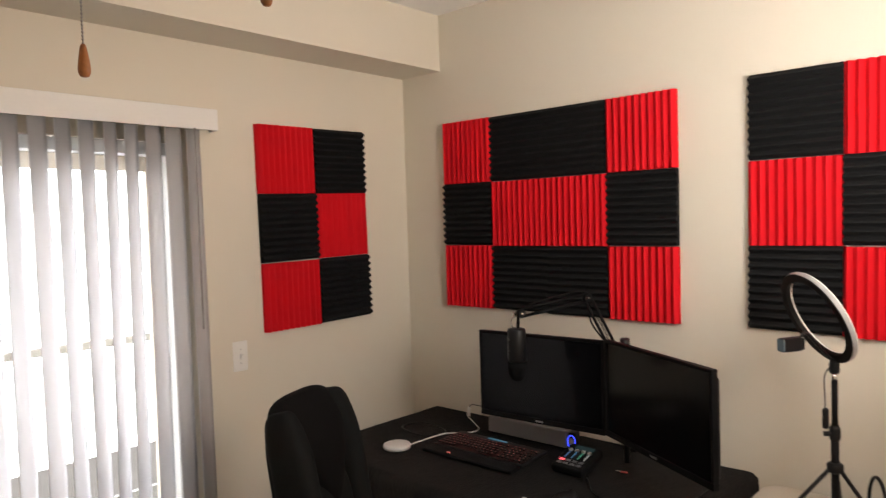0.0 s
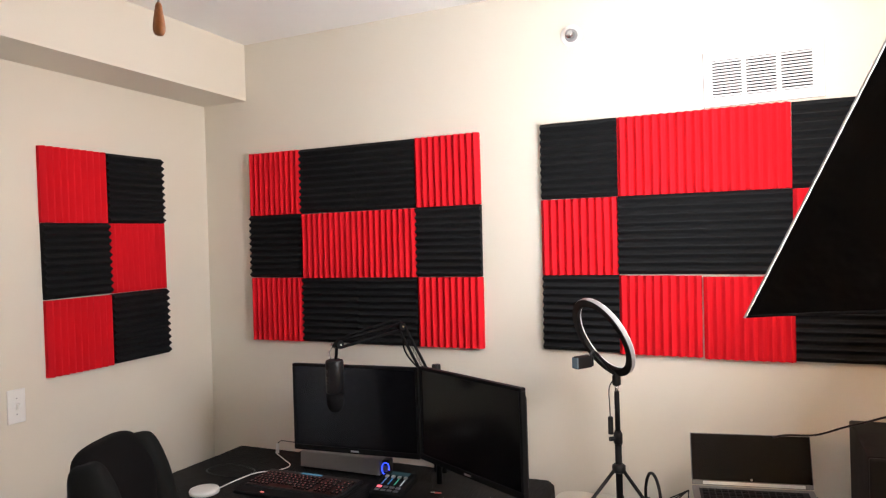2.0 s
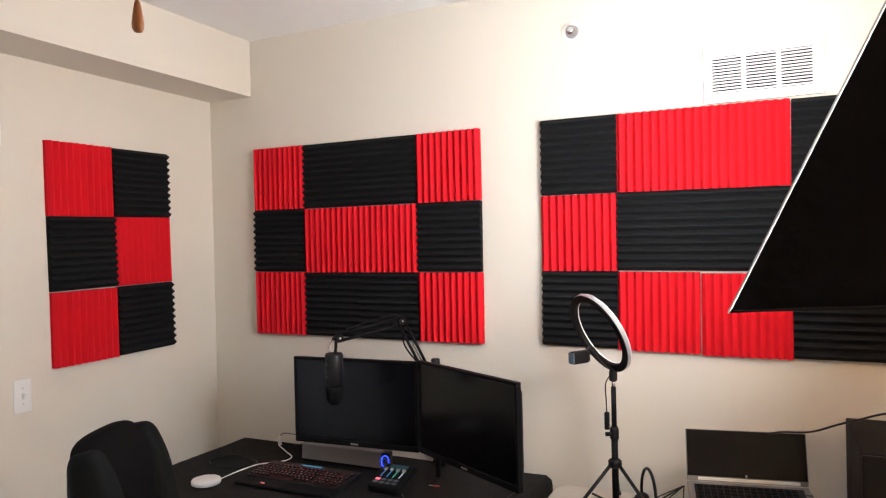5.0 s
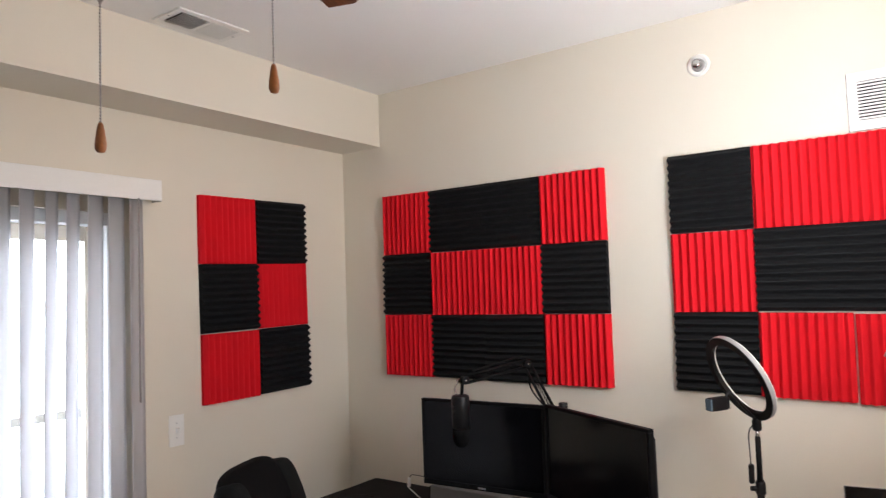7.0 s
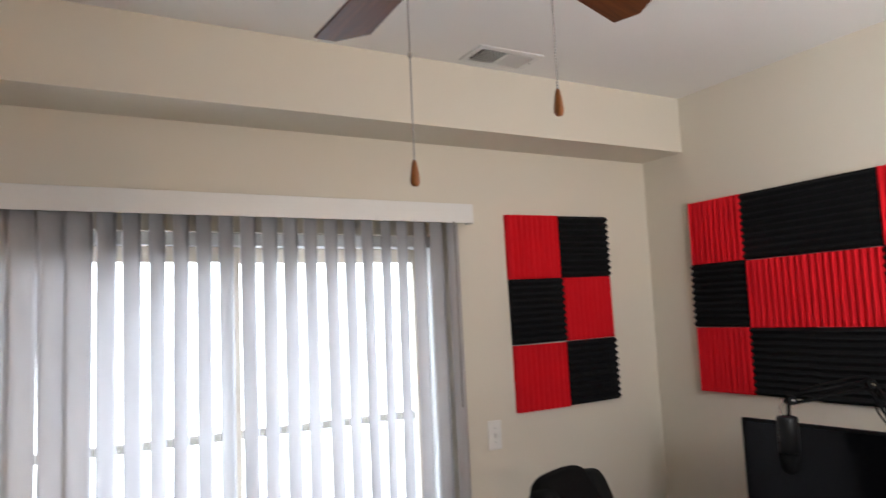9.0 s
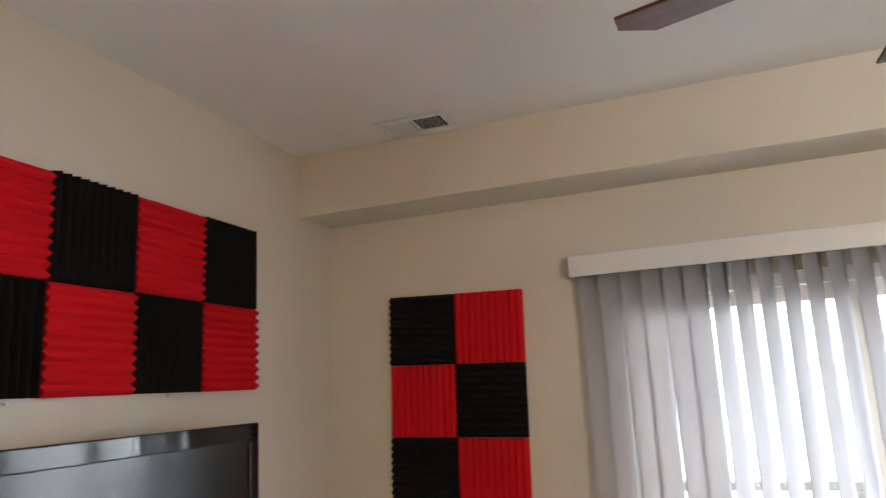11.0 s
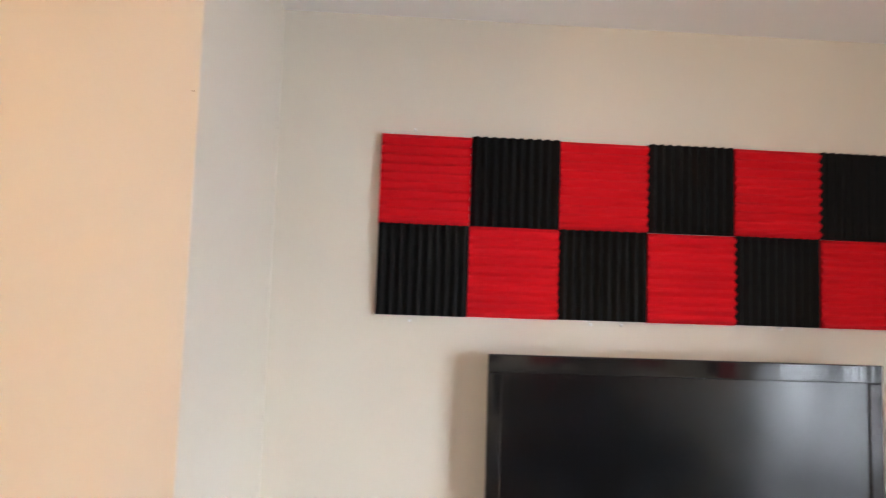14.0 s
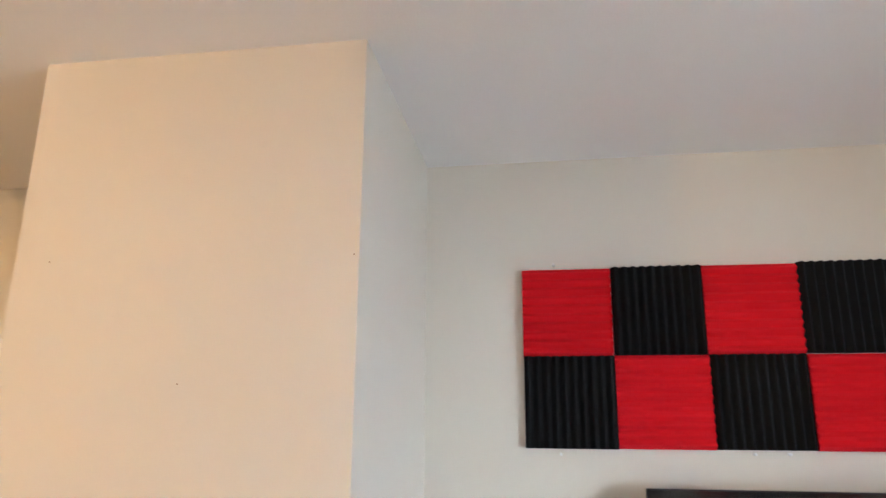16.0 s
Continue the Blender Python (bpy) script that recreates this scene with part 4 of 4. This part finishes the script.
part("phone_clamp", moved(add_box(add_box(shape(), (-0.036, -0.010, -0.022), (0.036, 0.014, 0.022), 0.004), (-0.041, -0.016, -0.018), (-0.034, 0.016, 0.018), 0.002), clampm), BLACK, stand, "black spring phone clamp")
part("clamp_pad", moved(add_box(shape(), (0.034, -0.012, -0.019), (0.040, 0.015, 0.019), 0.002), clampm), GLASSGREY, stand, "grey clamp pad")
part("control_cord", add_tube(shape(), smooth_path([foot + RN * 0.01, Vector((-0.02, 0.022, 0.47)), Vector((-0.022, 0.022, 0.40)), Vector((-0.020, 0.022, 0.36))]), 0.002, 6), BLACK, stand)
part("remote", add_box(shape(), (-0.030, 0.012, 0.300), (-0.012, 0.030, 0.365), 0.006, 3), BLACK, stand, "small black inline remote")

# laptop on a riser
LAPGREY = material("laptop_grey", (0.21, 0.205, 0.20), 0.45, metal=0.3, vary=0.05)
LY0, LY1, LX, LZ = -2.721, -2.348, -0.266, 0.897
lm = pose(LX, (LY0 + LY1) / 2, LZ, 0, 0, -80)
W2 = (LY1 - LY0) / 2
laptop = thing("laptop", "open silver laptop with a dark screen, on a riser", "laptop", lm)
tiltm = pose(0, 0, 0, -11, 0, 0)
part("lid", moved(add_box(shape(), (-W2, 0, 0), (W2, 0.006, 0.168), 0.002), tiltm), LAPGREY, laptop, "silver lid")
part("screen", moved(add_box(shape(), (-W2 + 0.003, -0.0018, 0.016), (W2 - 0.003, 0.0005, 0.166)), tiltm), SCREEN, laptop, "dark glossy screen")
part("hinge_bar", moved(add_box(shape(), (-W2 + 0.035, -0.0022, 0.002), (W2 - 0.025, 0.0005, 0.0125), 0.0005, 1), tiltm), PLASTIC_WHITE, laptop, "bright silver hinge bar")
part("maker_mark", moved(add_turned(shape(), [(0.004, 0), (0.0038, 0.0006)], (0, -0.0018, 0.022), (0, -1, 0), 14), tiltm), SILVER, laptop)
deck = pose(0, 0, 0, 12, 0, 0)
part("base", moved(add_box(shape(), (-W2, -0.235, -0.016), (W2, 0.0, -0.002), 0.003), deck), LAPGREY, laptop, "silver base")
part("keyboard_well", moved(add_box(shape(), (-W2 + 0.02, -0.125, -0.0022), (W2 - 0.02, -0.018, -0.0012)), deck), BLACK, laptop)
part("touchpad", moved(add_box(shape(), (-0.055, -0.215, -0.0022), (0.055, -0.138, -0.0010), 0.0003, 1), deck), SILVER, laptop)
lkey = mesh_of("key", add_box(shape(), (-0.0085, -0.0075, 0), (0.0085, 0.0075, 0.002), 0.0006, 1), MATTE)
for r in range(5):
    for c in range(15):
        o = new("key", lkey)
        o.parent = laptop
        o.matrix_basis = deck @ pose(-W2 + 0.038 + c * 0.0204, -0.030 - r * 0.0205, -0.0012)
riser = thing("laptop_riser", "dark metal riser under the laptop", "stand", lm)
bm = shape()
add_box(bm, (-0.13, -0.22, TZ - LZ), (0.13, 0.0, TZ - LZ + 0.008), 0.002)
for s in (-0.11, 0.11):
    add_box(bm, (s - 0.008, -0.03, TZ - LZ + 0.008), (s + 0.008, -0.005, -0.020), 0.002)
    add_box(bm, (s - 0.008, -0.21, TZ - LZ + 0.008), (s + 0.008, -0.19, -0.062), 0.002)
part("frame", bm, MATTE, riser)

solid("laptop_lead", add_tube(add_box(shape(), (-0.285, -2.728, 0.874), (-0.262, -2.706, 0.886), 0.003), smooth_path([(-0.274, -2.724, 0.880), (-0.280, -2.742, 0.862), (-0.30, -2.752, 0.81), (-0.33, -2.78, 0.76), (-0.40, -2.80, TZ + 0.005),
                                                    (-0.50, -2.815, TZ + 0.004)]), 0.0028, 6), BLACK, "black plug and lead at the laptop's side", "cable")

tower = thing("computer_tower", "black computer case on the folding table", "computer")
part("case", add_box(shape(), (-0.53, -3.065, TZ), (-0.10, -2.835, 1.102), 0.006), MATTE, tower, "matt black case")
part("front_panel", add_box(shape(), (-0.546, -3.065, TZ + 0.001), (-0.530, -2.835, 1.102), 0.006), BLACK, tower, "black plastic front")
bm = shape()
rnd = random.Random(3)
for k in range(5):
    p = [(-0.20 + rnd.uniform(-0.05, 0.05), -2.242 + rnd.uniform(-0.04, 0.04), TZ + 0.004)]
    for s in range(5):
        p.append((-0.22 + rnd.uniform(-0.08, 0.06), -2.272 + rnd.uniform(-0.07, 0.06), TZ + 0.005 + abs(rnd.gauss(0, 0.03))))
    p.append((-0.25, -2.335, TZ + 0.13))
    add_tube(bm, smooth_path(p, 6), 0.0022, 5)
solid("cable_tangle", bm, BLACK, "tangle of thin black cables beside the laptop", "cables")
hub = thing("usb_hub", "small black cable hub among the cables", "usb hub", pose(-0.271, -2.282, TZ + 0.003, 0, 0, 20))
part("body", add_box(shape(), (-0.03, -0.02, 0), (0.03, 0.02, 0.02), 0.004), BLACK, hub)

headset = thing("headset", "black over-ear headset standing on the table", "headset", pose(-0.268, -2.219, TZ, 0, 0, -58))
band = [(0.0, 0.062 * math.cos(a), 0.085 + 0.095 * math.sin(a)) for a in [math.pi * k / 20 for k in range(21)]]
part("headband", add_tube(shape(), smooth_path([(0, 0.066, 0.04)] + band + [(0, -0.066, 0.04)], 2), 0.0055, 8), BLACK, headset)
for s in (-1, 1):
    cup = part("ear_cup", add_turned(shape(), [(0.024, -0.016), (0.032, -0.011), (0.034, 0.005), (0.027, 0.016), (0.01, 0.019)], (0, s * 0.062, 0.044), (-0.5, s * 0.86, 0), 26), BLACK, headset)
    part("badge", add_turned(shape(), [(0.010, 0.019), (0.009, 0.021)], (0, s * 0.062, 0.044), (-0.5, s * 0.86, 0), 16), CHROME, cup, "round chrome badge")

roll = thing("toilet_roll", "white paper roll standing on the folding table", "paper roll", pose(-0.607, -1.923, TZ))
part("paper", hoop(0.021, 0.064, 0.0, 0.102), PAPER, roll)
part("core", hoop(0.0195, 0.021, 0.001, 0.101), CARD, roll, "brown card tube")
bm = shape()
gr = []
for i in range(19):
    gr.append([])
    for j in range(15):
        u, v = i / 18 - 0.5, j / 14 - 0.5
        e = max(0, 1 - (2 * max(abs(u), abs(v))) ** 4)
        gr[-1].append(bm.verts.new((u * 0.16, v * 0.20, 0.002 + e * (0.022 + 0.018 * noise.noise(Vector((u * 9, v * 9, 2)))))))
for i in range(18):
    for j in range(14):
        bm.faces.new((gr[i][j], gr[i + 1][j], gr[i + 1][j + 1], gr[i][j + 1])).smooth = True
solid("blue_pouch", bm, BLUEBAG, "crumpled light blue plastic pouch on the table", "pouch", m=pose(-0.378, -2.055, TZ, 0, 0, 12))

# ---- softbox ----
PSI, THE = radians(70), radians(27.3)
SN = Vector((math.cos(THE) * math.cos(PSI), math.cos(THE) * math.sin(PSI), math.sin(THE)))
E1 = Vector((math.sin(PSI), -math.cos(PSI), 0))
E2 = Vector((-math.sin(THE) * math.cos(PSI), -math.sin(THE) * math.sin(PSI), math.cos(THE)))
SC = Vector((-1.298, -2.546, 1.563))
SW, SH, SD = 0.52, 0.72, 0.50
mid = SC + E1 * SW / 2 + E2 * SH / 2
basis = Matrix((E1, E2, SN)).transposed().to_4x4()
sm = Matrix.Translation(mid) @ basis
softbox = thing("softbox_light", "lit photo softbox of black fabric on a light stand", "softbox", sm)
bm = shape()
a, b = SW / 2, SH / 2
ringf = [(-a, -b, 0), (a, -b, 0), (a, b, 0), (-a, b, 0)]
q = 0.055
ringb = [(-q, -q, -SD), (q, -q, -SD), (q, q, -SD), (-q, q, -SD)]
steps = 8
levels = []
for s in range(steps + 1):
    f = s / steps
    row = []
    for k in range(4):
        for t in range(6):
            pf = Vector(ringf[k]).lerp(Vector(ringf[(k + 1) % 4]), t / 6)
            pb = Vector(ringb[k]).lerp(Vector(ringb[(k + 1) % 4]), t / 6)
            p = pf.lerp(pb, f)
            sag = 0.020 * math.sin(math.pi * f) * math.sin(math.pi * t / 6)
            p = p * (1 - sag) if t else p
            row.append(bm.verts.new((p.x, p.y, pf.z + (pb.z - pf.z) * f)))
    levels.append(row)
for r0, r1 in zip(levels, levels[1:]):
    m = len(r0)
    for k in range(m):
        bm.faces.new((r0[k], r0[(k + 1) % m], r1[(k + 1) % m], r1[k]))
bm.faces.new(levels[-1])
part("shell", bm, FABRIC, softbox, "black nylon shell")
part("diffuser", add_box(shape(), (-a + 0.004, -b + 0.004, 0.001), (a - 0.004, b - 0.004, 0.003)), DIFFUSER, softbox, "glowing white diffuser cloth")
bm = shape()
w = 0.0015
for lo, hi in (((-a - w, -b - w, 0.0004), (a + w, -b + 0.001, 0.0042)), ((-a - w, b - 0.001, 0.0004), (a + w, b + w, 0.0042)),
               ((-a - w, -b, 0.0004), (-a + 0.001, b, 0.0042)), ((a - 0.001, -b, 0.0004), (a + w, b, 0.0042))):
    add_box(bm, lo, hi, 0.0008, 1)
part("rim", bm, material("white_binding", (0.55, 0.55, 0.56), 0.5), softbox, "white fabric binding round the front")
for p, r in zip(ringf, ringb):
    part("rib", add_rod(shape(), Vector(p) * 0.985, Vector(r) * 1.03, 0.004, n=6), BLACK, softbox)
part("socket", add_turned(shape(), [(0.055, -SD), (0.05, -SD - 0.03), (0.03, -SD - 0.05), (0.03, -SD - 0.12)], n=20), BLACK, softbox)
base = sm @ Vector((0, 0, -SD - 0.07))
standp = thing("light_stand", "black telescopic light stand under the softbox", "light stand", pose(base.x, base.y, 0))
part("pole", add_rod(shape(), (0, 0, 0.10), (0, 0, base.z - 0.02), 0.011), BLACK, standp)
part("tilt_head", add_box(shape(), (-0.02, -0.02, base.z - 0.03), (0.02, 0.02, base.z + 0.0), 0.005), BLACK, standp)
for ang in (90, 210, 330):
    d = Vector((math.cos(radians(ang)), math.sin(radians(ang)), 0))
    part("leg", add_rod(shape(), Vector((0, 0, 0.45)), d * 0.38 + Vector((0, 0, 0.01)), 0.009), BLACK, standp)
lamp("softbox_lamp", "AREA", Matrix.Translation(mid + SN * 0.02) @ basis @ pose(0, 0, 0, 180, 0, 0), SOFT_POWER, (0.96, 0.97, 1.0), size=SW * 0.94, size_y=SH * 0.94)

solid("power_cable", add_tube(shape(), smooth_path([(-0.235, -2.60, 1.058), (-0.25, -2.639, 1.073), (-0.30, -2.721, 1.093), (-0.36, -2.793, 1.137), (-0.42, -2.845, 1.172), (-0.50, -2.92, 1.215), (-0.66, -3.02, 1.24),
                                                    (-0.90, -3.04, 1.20), (base.x + 0.014, base.y, 1.10)]), 0.0033, 7), BLACK, "black twisted cable from the laptop to the light stand", "cable")

# ---- television ----
TV0, TV1, TVX, TVT = -2.084, -0.822, -4.157, 1.617
tw, th = TV1 - TV0, 0.76
tv = thing("television", "large flat television with a thick glossy black bezel, switched off", "television", pose(TVX, (TV0 + TV1) / 2, TVT - th, 0, 0, 87.6))
bm = shape()
e, es = 0.058, 0.046
for lo, hi in (((-tw / 2, 0, 0), (tw / 2, 0.035, e + 0.02)), ((-tw / 2, 0, th - e), (tw / 2, 0.035, th)), ((-tw / 2, 0, e + 0.02), (-tw / 2 + es, 0.035, th - e)),
               ((tw / 2 - es, 0, e + 0.02), (tw / 2, 0.035, th - e))):
    add_box(bm, lo, hi, 0.004, 3)
part("bezel", bm, GLOSS, tv, "glossy black bezel")
part("screen", add_box(shape(), (-tw / 2 + es - 0.004, 0.007, e + 0.016), (tw / 2 - es + 0.004, 0.016, th - e + 0.004)), TVGLASS, tv, "dark matt screen")
part("back", add_box(shape(), (-tw / 2 + 0.012, 0.030, 0.012), (tw / 2 - 0.012, 0.085, th - 0.012), 0.02), BLACK, tv)
part("wall_bracket", add_box(shape(), (-0.20, 0.08, 0.2), (0.20, 0.160, 0.55), 0.004), MATTE, tv)
pin = mesh_of("push_pin", add_turned(shape(), [(0.005, 0), (0.003, 0.004), (0.003, 0.010), (0.005, 0.013), (0.004, 0.015)], (0, 0, 0), (1, 0, 0), 10), PLASTIC_WHITE)
for y, z in ((-2.338, 2.356), (-2.335, 1.712), (-1.725, 1.717), (-1.620, 1.718), (-1.065, 1.721)):
    o = new("push_pin", pin)
    o.location = (XC, y, z)
    tagged(o, "small clear white push pin at the foam's edge", "push pin", "push pins")
dot = mesh_of("nail_hole", add_turned(shape(), [(0.002, 0), (0.0015, 0.0012)], (0, 0, 0), (1, 0, 0), 10), CARD)
for y, z in ((-2.809, 2.185), (-3.603, 2.191), (-3.224, 1.886)):
    o = new("nail", dot)
    o.location = (-3.408, y, z)
    tagged(o, "small brown nail head in the painted wall", "nail", "nails")

# ---- hall ----
HALLWHITE = material("hall_trim_paint", (0.78, 0.76, 0.72), 0.4, vary=0.02)
hd = tagged(thing("door_2", "white panelled interior door, closed, with moulded casing", "door"), kind="structure")
part("leaf", add_box(shape(), (XC - 0.05, HD0 + 0.012, 0.01), (XC - 0.012, HD1 - 0.012, HDH - 0.014), 0.002), HALLWHITE, hd)
for y0, y1 in ((HD0 + 0.11, (HD0 + HD1) / 2 - 0.05), ((HD0 + HD1) / 2 + 0.05, HD1 - 0.11)):
    for z0, z1 in ((0.22, 0.86), (0.99, 1.62), (1.70, 1.90)):
        bm = shape()
        add_box(bm, (XC - 0.013, y0, z0), (XC - 0.006, y1, z1), 0.006, 1)
        part("raised_panel", bm, HALLWHITE, hd)
bm = shape()
cw = 0.075
for lo, hi in (((XC, HD0 - cw, 0), (XC + 0.016, HD0, HDH + cw)), ((XC, HD1, 0), (XC + 0.016, HD1 + cw, HDH + cw)), ((XC, HD0, HDH), (XC + 0.016, HD1, HDH + cw))):
    add_box(bm, lo, hi, 0.003, 1)
for lo, hi in (((XC + 0.016, HD0 - cw, 0), (XC + 0.022, HD0 - cw + 0.02, HDH + cw)), ((XC + 0.016, HD0 - cw, HDH + cw - 0.02), (XC + 0.022, HD1 + cw, HDH + cw)),
               ((XC + 0.016, HD0 - 0.014, 0), (XC + 0.020, HD0, HDH + 0.014)), ((XC + 0.016, HD0, HDH), (XC + 0.020, HD1, HDH + 0.014))):
    add_box(bm, lo, hi, 0.002, 1)
part("casing", bm, HALLWHITE, hd, "white moulded door casing")
part("stop", add_box(shape(), (XC - 0.012, HD0, HDH - 0.012), (XC, HD1, HDH), 0.001), HALLWHITE, hd)

hl = thing("hall_light", "flush frosted glass dome ceiling light, unlit", "ceiling light", pose(-3.80, -4.42, H))
part("pan", add_turned(shape(), [(0.15, 0), (0.15, -0.018), (0.14, -0.022)], n=36), WHITE, hl)
part("shade", add_turned(shape(), [(0.178, -0.022), (0.180, -0.030), (0.160, -0.062), (0.115, -0.090), (0.06, -0.104), (0.004, -0.108)], n=40), BULB, hl, "frosted glass dome")
for k in range(3):
    a = radians(55 + 120 * k)
    part("clip", add_turned(shape(), [(0.007, 0), (0.006, -0.010)], (0.176 * math.cos(a), 0.176 * math.sin(a), -0.022), n=10), BRASS, hl, "small brass clip")

# Unseen fixture, added as source of the warm light on the closet wall.
kl = thing("unseen_warm_light", "round warm lit ceiling light, assumed out of view", "ceiling light", pose(*WARM_AT[:2], H))
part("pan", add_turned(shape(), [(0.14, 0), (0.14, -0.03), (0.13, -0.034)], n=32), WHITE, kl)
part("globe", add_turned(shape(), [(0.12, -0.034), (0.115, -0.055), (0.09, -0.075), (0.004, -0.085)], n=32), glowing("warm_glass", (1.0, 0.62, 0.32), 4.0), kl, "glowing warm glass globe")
lamp("unseen_warm_lamp", "POINT", pose(*WARM_AT), WARM_POWER, (1.0, 0.59, 0.285), radius=0.12)
